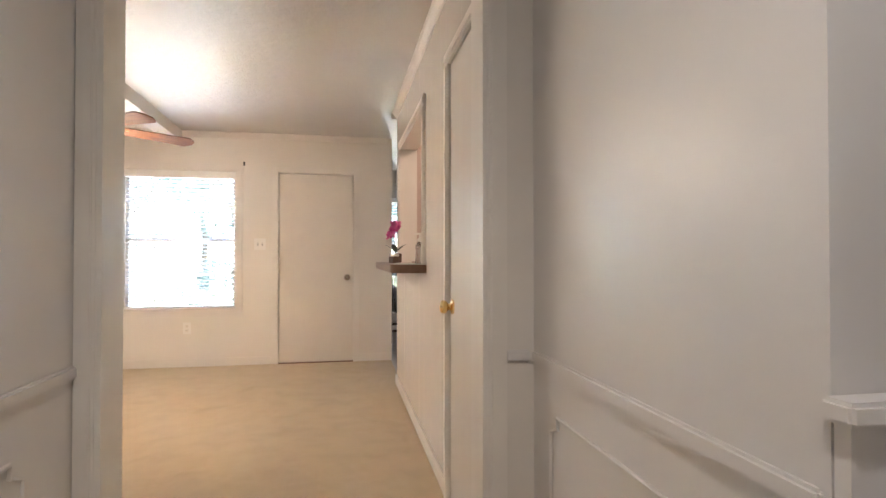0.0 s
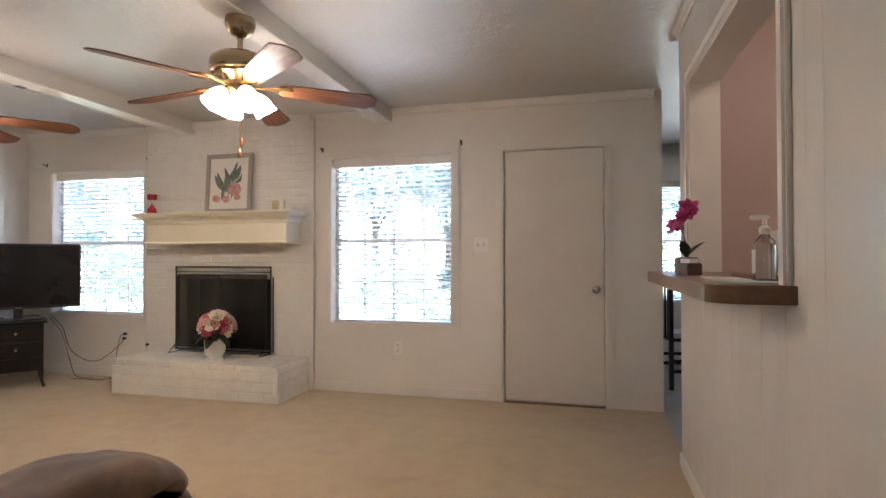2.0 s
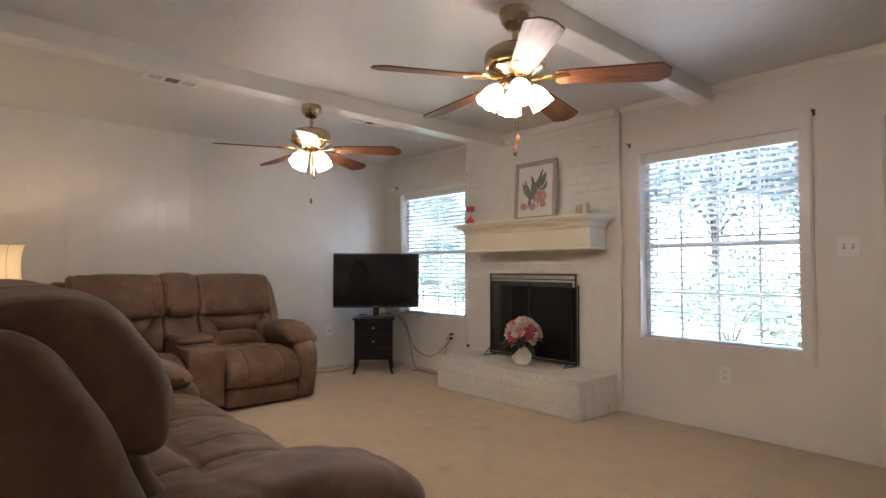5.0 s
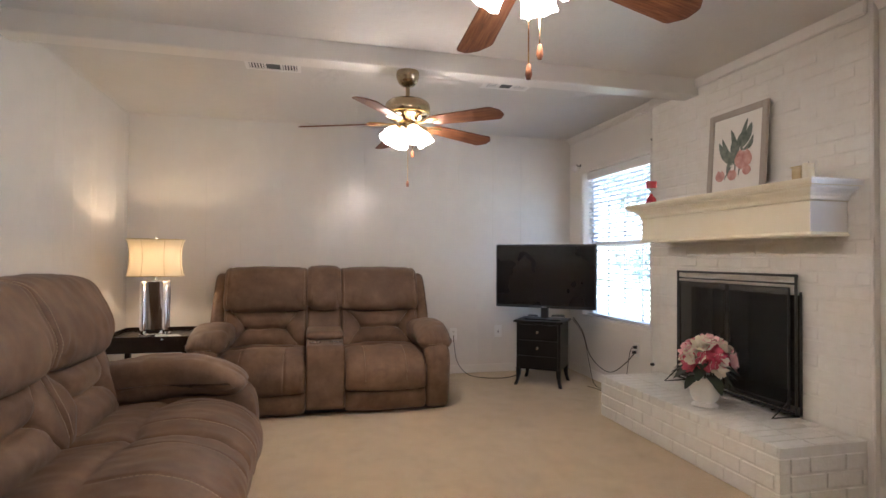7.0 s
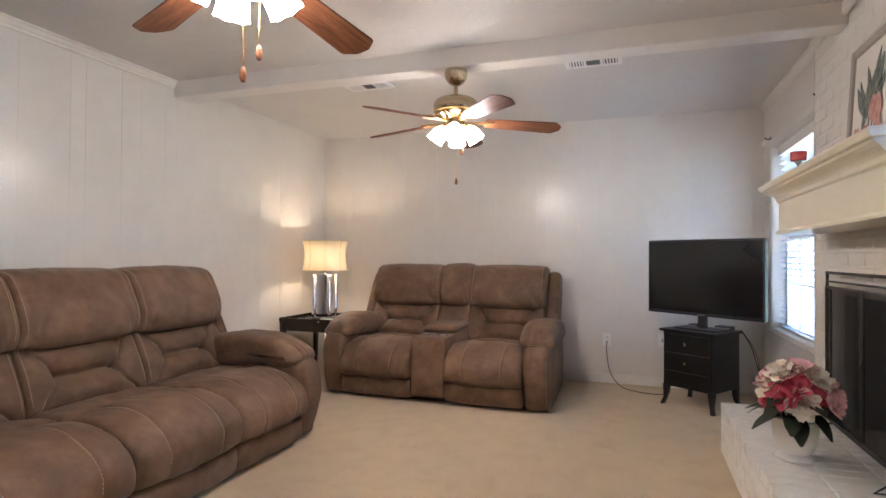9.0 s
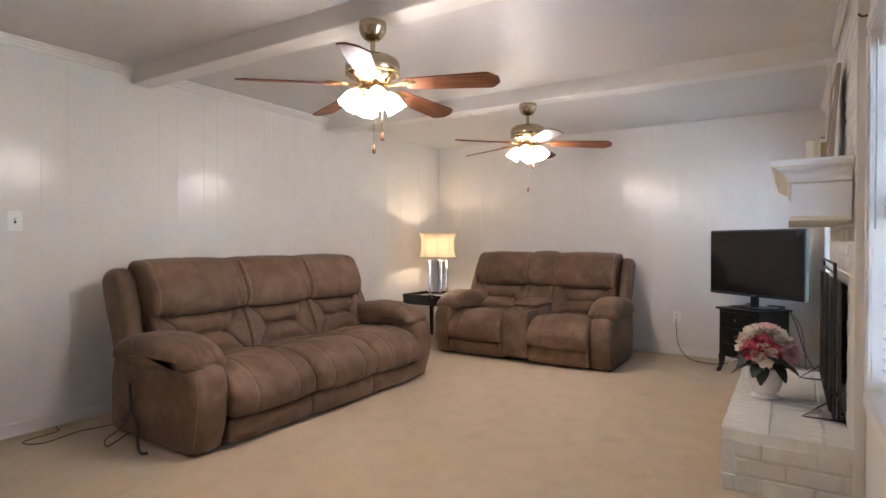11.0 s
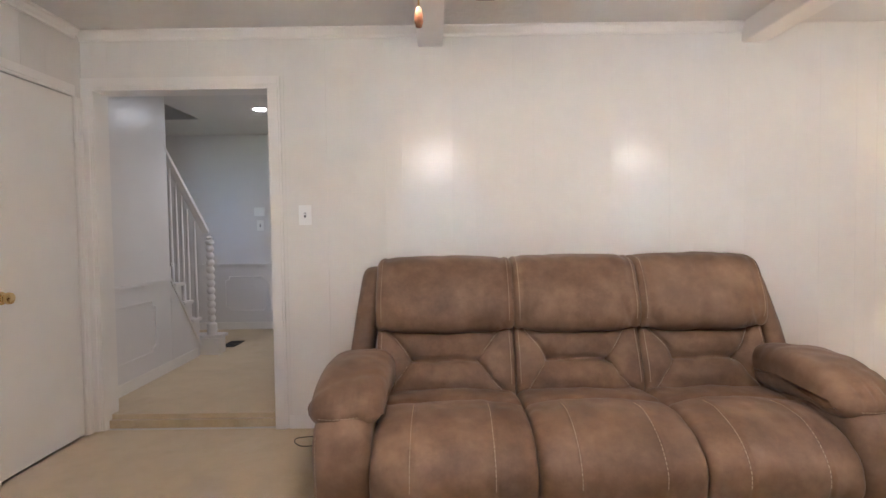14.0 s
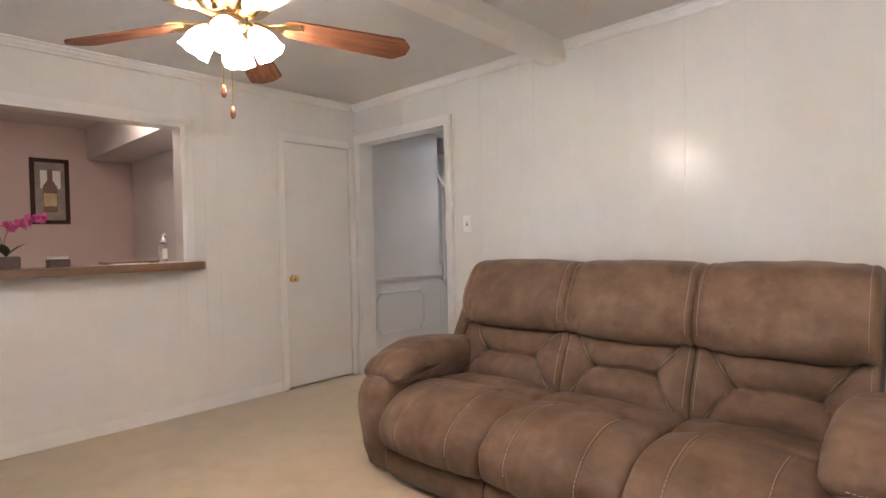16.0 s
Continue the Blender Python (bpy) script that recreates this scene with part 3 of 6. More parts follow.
def window(name, o, face, label, tilt=-15, pitch=0.043, wand=True):
    u0, u1, z0, z1 = o
    w, h = u1 - u0, z1 - z0
    r = thing(name, label, "window", pose(u0, face, z0), kind="structure")
    f = 0.035
    boxes("window_frame", TRIM, r, (0, f, 0.085, 0.139, 0, h), (w - f, w, 0.085, 0.139, 0, h), (f, w - f, 0.085, 0.139, 0, f), (f, w - f, 0.085, 0.139, h - f, h))
    boxes("meeting_rail", TRIM, r, (f, w - f, 0.095, 0.132, h * 0.49, h * 0.49 + 0.04))
    for zz in (h * 0.25, h * 0.75):
        boxes("muntin", TRIM, r, (f, w - f, 0.103, 0.122, zz, zz + 0.014))
    for k in (1, 2, 3):
        uu = w * k / 4
        for za, zb in ((f, h * 0.25), (h * 0.25 + 0.018, h * 0.49), (h * 0.49 + 0.04, h * 0.75), (h * 0.75 + 0.018, h - f)):
            boxes("muntin", TRIM, r, (uu - 0.007, uu + 0.007, 0.104, 0.121, za, zb))
    g = boxes("pane", GLASS, r, (f, w - f, 0.111, 0.114, f, h * 0.49))
    g.visible_shadow = False
    g = boxes("pane", GLASS, r, (f, w - f, 0.111, 0.114, h * 0.49 + 0.04, h - f))
    g.visible_shadow = False
    boxes("window_sill", TRIM, r, (0.001, w - 0.001, -0.02, 0.085, -0.002, 0.016), bevel=0.004)
    casing(name + "_casing", "x", face, -1, o, sides="lrtb", w=0.075, label="white picture-frame casing round the window")
    # the blind is a thing of its own
    b = thing("window_blind", "white horizontal blind, lowered with open slats", "blind", pose(u0, face, z0), group="window blinds")
    boxes("head_rail", PLASTIC, b, (0.004, w - 0.004, 0.026, 0.080, h - 0.075, h - 0.001), bevel=0.003, label="flat white valance")
    key = round(w, 3)
    if key not in SLATS:
        me = bpy.data.meshes.new("slat")
        bm = bmesh.new()
        n = 4
        sec = [(-0.024 + 0.048 * i / n, 0.003 * (1 - (2 * i / n - 1) ** 2)) for i in range(n + 1)]
        sec += [(a, c - 0.0014) for a, c in reversed(sec)]
        extrude(bm, sec, 0.012, w - 0.012, lambda a, c, d: (d, a, c))
        bm.to_mesh(me)
        bm.free()
        me.materials.append(SLAT)
        SLATS[key] = me
    z = 0.055
    while z < h - 0.085:
        piece("slat", SLATS[key], b, pose(0, 0.055, z, tilt + random.uniform(-1.5, 1.5), random.uniform(-0.12, 0.12)))
        z += pitch
    boxes("bottom_rail", PLASTIC, b, (0.012, w - 0.012, 0.033, 0.077, 0.018, 0.034), bevel=0.003)
    for uu in (0.12, w * 0.5, w - 0.12):
        bm = tube(bmesh.new(), [(uu, 0.030, 0.03), (uu, 0.030, h - 0.07)], 0.0011, 4)
        tube(bm, [(uu, 0.080, 0.03), (uu, 0.080, h - 0.07)], 0.0011, 4)
        part("ladder_cord", bm, SLAT, b)
    if wand:
        bm = tube(bmesh.new(), [(0.14, -0.006, h - 0.08), (0.142, -0.008, h - 0.80)], 0.004, 6)
        part("tilt_wand", bm, GREYPL, b, "clear grey tilt wand")
    return r


window("window_east", WIN_E, YN, "white double-hung window onto the garden")
window("window_west", WIN_W, YN, "white double-hung window beside the fireplace", wand=False)
window("window_nook", (2.75, 4.65, 0.65, 2.05), NOOK_N, "white window of the breakfast nook", wand=False)


def plain_window():
    r = thing("window_stair", "white window beside the stair", "window", pose(3.6, -0.10, 1.25), kind="structure")
    boxes("window_frame", TRIM, r, (0.03, 0.1, 0, 0.04, 0, 0.86), (0.03, 0.1, 0.20, 0.24, 0, 0.86), (0.03, 0.1, 0.04, 0.20, 0, 0.04), (0.03, 0.1, 0.04, 0.20, 0.82, 0.86), (0.03, 0.1, 0.04, 0.20, 0.42, 0.45))
    g = boxes("pane", GLASS, r, (0.06, 0.063, 0.04, 0.20, 0.04, 0.82))
    g.visible_shadow = False
    casing("window_stair_casing", "y", 3.6, -1, (-0.10, 0.14, 1.25, 2.11), sides="lrtb", label="white casing round the stair window")


plain_window()
for bx, bz in ((WIN_E[0] - 0.085, 2.135), (WIN_E[1] + 0.085, 2.135), (WIN_W[0] - 0.085, 2.135), (WIN_W[1] + 0.06, 2.135)):
    t = thing("curtain_bracket", "small dark curtain rod bracket on the wall", "bracket", pose(bx, YN - 0.001, bz), group="curtain brackets")
    bm = tube(bmesh.new(), [(0, 0, 0), (0, -0.035, 0), (0, -0.045, 0.014)], 0.005, 6)
    part("hook", bm, IRON, t)
    boxes("base_plate", IRON, t, (-0.008, 0.008, -0.005, 0.0, -0.02, 0.02))


# ---- fireplace ----
BX0, BX1, BY = -2.065, -0.30, 6.752      # chimney breast and its face
HX0, HX1, HY, HZ = -1.94, -0.318, 6.232, 0.30
FB = (-1.60, -0.70, 0.30, 0.99)          # firebox opening
BRK = {}


def brick(parent, x, y, z, lx, ly, lz, jitter=0.0012):
    key = (round(lx, 3), round(ly, 3), round(lz, 3))
    if key not in BRK:
        bm = bmesh.new()
        vs = box(bm, -lx / 2, lx / 2, -ly / 2, ly / 2, -lz / 2, lz / 2)
        bmesh.ops.bevel(bm, geom=list(bm.edges), offset=0.004, segments=1, affect="EDGES", clamp_overlap=True)
        for v in bm.verts:
            v.co += Vector((random.uniform(-1, 1), random.uniform(-1, 1), random.uniform(-1, 1))) * 0.0009
        me = bpy.data.meshes.new("brick")
        bm.to_mesh(me)
        bm.free()
        me.materials.append(BRICK)
        BRK[key] = me
    q = random.uniform
    piece("brick", BRK[key], parent, pose(x + q(-jitter, jitter) * 0.5, y + q(-jitter, jitter), z, q(-0.5, 0.5), q(-0.3, 0.3), q(-0.5, 0.5)))


def course(parent, x0, x1, y, z, h, depth, off, axis="x", length=0.203, gap=0.009, holes=()):
    a = x0 - off
    while a < x1 - 0.01:
        p, q = max(a, x0), min(a + length, x1)
        for lo, hi in holes:
            if lo < (p + q) / 2 < hi:
                p = q
            elif p < lo < q:
                q = lo
            elif p < hi < q:
                p = hi
        if q - p > 0.03:
            c = (p + q) / 2
            if axis == "x":
                brick(parent, c, y, z, q - p, depth, h)
            else:
                brick(parent, y, c, z, depth, q - p, h)
        a += length + gap


def fireplace():
    f = thing("fireplace", "white-painted brick fireplace with a raised hearth", "fireplace", kind="structure")
    # mortar bodies behind the bricks
    m = 0.0022
    bm = bmesh.new()
    wall_boxes(bm, "x", BY + m, YN - 0.001, BX0 + m, BX1 - m, 0, CZ, [FB])
    part("chimney_breast", bm, BRICK, f)
    h = 0.006
    boxes("hearth_base", BRICK, f, (HX0 + h, HX1 - h, HY + h, BY + m - 0.001, 0, HZ - 0.006))
    # firebox
    boxes("firebox", SOOT, f, (FB[0] - 0.02, FB[0], YN, YN + 0.45, 0.28, 1.05), (FB[1], FB[1] + 0.02, YN, YN + 0.45, 0.28, 1.05), (FB[0] - 0.02, FB[1] + 0.02, YN + 0.45, YN + 0.47, 0.28, 1.05), (FB[0] - 0.02, FB[1] + 0.02, YN + 0.0, YN + 0.47, 1.05, 1.07), (FB[0] - 0.02, FB[1] + 0.02, YN - 0.06, YN + 0.47, 0.27, 0.298))
    # hearth bricks: front, sides, top headers
    ch = (HZ - 0.052) / 3
    for k in range(3):
        z = ch * (k + 0.5)
        course(f, HX0, HX1, HY + 0.03, z, ch - 0.009, 0.06, 0.1 * (k % 2), holes=())
        course(f, HY + 0.064, BY, HX1 - 0.03, z, ch - 0.009, 0.06, 0.1 * ((k + 1) % 2), axis="y")
        course(f, HY + 0.064, BY, HX0 + 0.03, z, ch - 0.009, 0.06, 0.1 * ((k + 1) % 2), axis="y")
    x = HX0
    while x < HX1 - 0.03:
        w = min(0.068, HX1 - x)
        for y0, y1 in ((HY, HY + 0.203), (HY + 0.212, HY + 0.415), (HY + 0.424, BY)):
            brick(f, x + w / 2, (y0 + y1) / 2, HZ - 0.024, w, y1 - y0, 0.046, 0.003)
        x += 0.077
    # breast face
    z, k = HZ + 0.036, 0
    while z < CZ - 0.03:
        hole = [(FB[0], FB[1])] if z < FB[3] else []
        course(f, BX0, BX1, BY + 0.02, z, 0.066, 0.04, 0.106 * (k % 2), holes=hole)
        z += 0.075
        k += 1
    # strip of moulding closing the breast against the wall
    for x0, x1 in ((BX1, BX1 + 0.018), (BX0 - 0.018, BX0)):
        boxes("edge_moulding", TRIM, f, (x0, x1, BY - 0.004, YN - 0.001, 0.0, CZ), bevel=0.004)
    boxes("top_moulding", TRIM, f, (BX0, BX1, BY - 0.03, BY - 0.005, CZ - 0.07, CZ - 0.001), bevel=0.006)


def mantel():
    t = thing("mantel_shelf", "cream painted wooden mantel with a coved moulding", "mantel", pose(-1.13, BY - 0.006, 1.30))
    hw = 0.805
    def lay(name, prof, mat):
        """Shelf layers whose overhang grows from the body outwards: (z, overhang)."""
        bm = bmesh.new()
        rings = []
        for z, o in prof:
            rings.append([bm.verts.new(p) for p in ((-hw + 0.09 - o, 0, z), (-hw + 0.09 - o, -0.23 - o, z), (hw - 0.09 + o, -0.23 - o, z), (hw - 0.09 + o, 0, z))])
        for a, b in zip(rings, rings[1:]):
            for i in range(4):
                bm.faces.new((a[i], a[(i + 1) % 4], b[(i + 1) % 4], b[i]))
        bm.faces.new(rings[0][::-1])
        bm.faces.new(rings[-1])
        bmesh.ops.recalc_face_normals(bm, faces=bm.faces)
        part(name, bm, mat, t)
    # whiter skin over the east end: window daylight put into its colour
    e = hw - 0.09 + 0.0015
    prof = [(0.0, 0.022), (0.0, 0.175), (0.010, 0.182), (0.014, 0.20), (0.024, 0.215), (0.042, 0.228), (0.062, 0.236), (0.066, 0.246), (0.080, 0.250), (0.088, 0.268), (0.088, 0.278)]
    bm = bmesh.new()
    strip = [[bm.verts.new((e + o, y, z)) for y in (-0.0005, -0.231 - o)] for o, z in prof]
    inner = [[bm.verts.new((e + o - 0.004, y, z)) for y in (-0.0005, -0.231 - o)] for o, z in prof]
    for a, b in ((strip, 1), (inner, -1)):
        for p, q in zip(a, a[1:]):
            f = (p[0], p[1], q[1], q[0])
            bm.faces.new(f if b > 0 else f[::-1])
    for k in (0, 1):
        for p, q, r, v in zip(strip, strip[1:], inner[1:], inner):
            bm.faces.new((p[k], q[k], r[k], v[k]))
    bmesh.ops.recalc_face_normals(bm, faces=bm.faces)
    part("daylit_end_skin", bm, PLASTIC, t, "mantel end with window daylight put into a whiter colour")
    lay("base_bead", [(0.0, 0.012), (0.010, 0.014), (0.016, 0.008), (0.022, 0.004)], CREAM)
    lay("body", [(0.022, 0.0), (0.175, 0.0)], CREAM)
    lay("cove", [(0.175, 0.004), (0.182, 0.010), (0.20, 0.014), (0.215, 0.024), (0.228, 0.042), (0.236, 0.062), (0.246, 0.066)], CREAM)
    lay("shelf", [(0.246, 0.074), (0.250, 0.080), (0.268, 0.088), (0.276, 0.088), (0.280, 0.084)], CREAM)


def fire_screen():
    t = thing("fire_screen", "black iron fire screen with wire mesh doors", "fire screen", pose(-1.175, 6.70, HZ))
    w, h = 0.50, 0.79
    def bar(name, pts, r=0.008):
        part(name, tube(bmesh.new(), pts, r, 6), IRON, t)
    bar("frame_bar", [(-w, 0, 0.02), (-w, 0, h)])
    bar("frame_bar", [(w, 0, 0.02), (w, 0, h)])
    bar("top_bar", [(-w - 0.008, 0, h), (w + 0.008, 0, h)])
    bar("top_bar", [(-w, 0, h - 0.045), (w, 0, h - 0.045)], 0.006)
    bar("bottom_bar", [(-w, 0, 0.025), (w, 0, 0.025)])
    for s in (-1, 1):
        x0, x1 = (-w + 0.035, -0.01) if s < 0 else (0.01, w - 0.035)
        d = boxes("mesh_door", WIRE, t, (x0, x1, -0.014, -0.012, 0.05, h - 0.07))
        part("door_frame", tube(bmesh.new(), [(x0, -0.013, 0.05), (x0, -0.013, h - 0.07), (x1, -0.013, h - 0.07), (x1, -0.013, 0.05), (x0, -0.013, 0.05)], 0.008, 6), IRON, d)
        bar("side_panel_bar", [(s * (w + 0.012), 0.02, 0.02), (s * (w + 0.012), 0.02, h - 0.09)], 0.007)
        bar("foot", [(s * (w - 0.03), 0, 0.11), (s * (w - 0.03), -0.13, 0.006), (s * (w - 0.03), 0.05, 0.006)], 0.006)
        part("door_pull", tube(bmesh.new(), spline([(s * 0.03, -0.02, 0.36), (s * 0.045, -0.035, 0.39), (s * 0.03, -0.02, 0.42)], 8), 0.004, 5), IRON, t)


fireplace()
mantel()
fire_screen()


# ---- ceiling fans ----
def tulip(bm, n=28):
    """A fluted bell glass shade, mouth downwards, 0.1 high."""
    rings = []
    for z, r in ((0.0, 0.020), (-0.010, 0.027), (-0.028, 0.039), (-0.052, 0.047), (-0.078, 0.049), (-0.098, 0.052), (-0.106, 0.055)):
        ring = []
        for k in range(n):
            a = 2 * math.pi * k / n
            s = 1 + 0.025 * math.cos(a * 7) * min(1.0, -z / 0.1)
            ring.append(bm.verts.new((r * s * math.cos(a), r * s * math.sin(a), z - (0.002 * math.cos(a * 7) if z < -0.1 else 0))))
        rings.append(ring)
    for a, b in zip(rings, rings[1:]):
        for k in range(n):
            bm.faces.new((a[k], b[k], b[(k + 1) % n], a[(k + 1) % n]))
    bm.faces.new(rings[0])
    return bm


def ceiling_fan(m, pulls, turn=20):
    """pulls: (x, y, drop) of its two chains; turn: how its shades stand against the blades."""
    t = thing("ceiling_fan", "bronze five-blade ceiling fan with lit tulip shades under a beam", "ceiling fan", m, group="ceiling fans")
    turned("canopy", [(0, 0), (0.070, 0), (0.072, -0.010), (0.072, -0.036), (0.069, -0.040), (0.066, -0.056), (0.054, -0.076), (0.036, -0.090), (0.018, -0.095), (0, -0.095)], BRONZE, t, 28)
    turned("downrod", [(0.013, -0.08), (0.013, -0.19)], BRONZE, t, 12)
    turned("motor_housing", [(0, -0.165), (0.03, -0.165), (0.034, -0.172), (0.08, -0.177), (0.115, -0.186), (0.135, -0.202), (0.142, -0.222), (0.142, -0.262), (0.136, -0.268), (0.136, -0.276), (0.122, -0.290), (0.096, -0.302), (0.082, -0.315), (0.06, -0.32), (0, -0.32)], BRONZE, t, 36)
    turned("brass_band", [(0.130, -0.264), (0.1425, -0.266), (0.1425, -0.273), (0.130, -0.276)], BRASS, t, 36, "polished brass band")
    turned("switch_housing", [(0.05, -0.315), (0.058, -0.325), (0.056, -0.355), (0.046, -0.372), (0.02, -0.382), (0, -0.382)], BRONZE, t, 24)
    blade_me = None
    for k in range(5):
        m = pose(0, 0, -0.33, 0, 0, 72 * k)
        # cast iron arm
        bm = extrude(bmesh.new(), [(0.07, -0.018), (0.13, -0.012), (0.17, -0.035), (0.235, -0.045), (0.25, -0.02), (0.262, 0.0), (0.25, 0.02), (0.235, 0.045), (0.17, 0.035), (0.13, 0.012), (0.07, 0.018)], -0.006, 0.002, lambda a, b, d: (a, b, d))
        arm = part("blade_arm", bm, BRASS, t, "gilded cast blade arm", bevel=0.002, at=m)
        poly = [(0.185, -0.040), (0.20, -0.052), (0.30, -0.060), (0.62, -0.074), (0.635, -0.070), (0.672, -0.030), (0.675, -0.02), (0.675, 0.02), (0.672, 0.030), (0.635, 0.070), (0.62, 0.074), (0.30, 0.060), (0.20, 0.052), (0.185, 0.040)]
        if blade_me is None:
            bm = extrude(bmesh.new(), poly, 0.003, 0.010, lambda a, b, d: (a, b, d))
            ob = part("blade", bm, BLADE, t, "reddish brown wood-grain blade", bevel=0.0015, at=m @ pose(0, 0, 0, -13, 2.5))
            blade_me = ob.data
        else:
            piece("blade", blade_me, t, m @ pose(0, 0, 0, -13, 2.5))["label"] = "reddish brown wood-grain blade"
    shade_me = None
    for k in range(4):
        m = pose(0, 0, -0.345, 0, 0, 90 * k + turn)
        bm = tube(bmesh.new(), spline([(0.04, 0, -0.005), (0.058, 0, 0.0), (0.074, 0, -0.014)], 8), 0.011, 8)
        part("shade_holder", bm, BRONZE, t, at=m, smooth=True)
        mm = m @ pose(0.074, 0, -0.012, 0, -34)
        if shade_me is None:
            shade_me = part("glass_shade", tulip(bmesh.new()), GLOW_GLASS, t, "glowing frosted tulip shade", smooth=True, at=mm).data
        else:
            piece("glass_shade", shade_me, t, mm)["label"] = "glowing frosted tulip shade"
    for x, y, l in pulls:
        c = part("pull_chain", tube(bmesh.new(), [(x, y, -0.36), (x, y, -0.39 - l)], 0.0022, 5), BRASS, t)
        part("chain_knob", lathe(bmesh.new(), [(0, 0), (0.006, -0.003), (0.009, -0.022), (0.010, -0.032), (0.006, -0.044), (0, -0.046)], 12), BLADE, c, "turned wooden pull", smooth=True, at=pose(x, y, -0.39 - l))
    return t


ceiling_fan(pose(0.425, 4.665, 2.342, 0, 0, 32.5), ((0.006, 0.050, 0.18), (0.0, 0.006, 0.245)))
ceiling_fan(pose(-1.56, 4.67, 2.342, 0, 0, 41.5), ((0.006, 0.045, 0.10), (0.0, 0.006, 0.29)), 62)


def ceiling_vent(x, y, n=9):
    t = thing("ceiling_vent", "white metal ceiling air register with dark slots", "air vent", pose(x, y, CZ - 0.001), group="ceiling vents")
    boxes("backing", BLACKPL, t, (-0.06, 0.06, -0.16, 0.16, -0.004, 0.0))
    boxes("frame", PLASTIC, t, (-0.08, -0.055, -0.18, 0.18, -0.010, 0), (0.055, 0.08, -0.18, 0.18, -0.010, 0), (-0.055, 0.055, -0.18, -0.155, -0.010, 0), (-0.055, 0.055, 0.155, 0.18, -0.010, 0), (-0.055, 0.055, -0.06, -0.045, -0.010, 0), (-0.055, 0.055, 0.045, 0.06, -0.010, 0))
    for lo, hi in ((-0.155, -0.06), (0.06, 0.155)):
        for k in range(5):
            yy = lo + (hi - lo) * (k + 0.5) / 5
            boxes("slat", PLASTIC, t, (-0.055, 0.055, yy - 0.004, yy + 0.004, -0.011, -0.004))


ceiling_vent(-2.0, 3.83)
ceiling_vent(-2.0, 5.48)


# ---- recliner seating ----
def resample(ctrl, n):
    pts = spline([(a, b, 0) for a, b in ctrl], 6 * len(ctrl) * 2, True)
    d = [0.0]
    for p, q in zip(pts, pts[1:] + pts[:1]):
        d.append(d[-1] + (q - p).length)
    out, j = [], 0
    pts.append(pts[0])
    for k in range(n):
        s = d[-1] * k / n
        while d[j + 1] < s:
            j += 1
        f = (s - d[j]) / max(1e-9, d[j + 1] - d[j])
        p = pts[j].lerp(pts[j + 1], f)
        out.append((p.x, p.y))
    return out


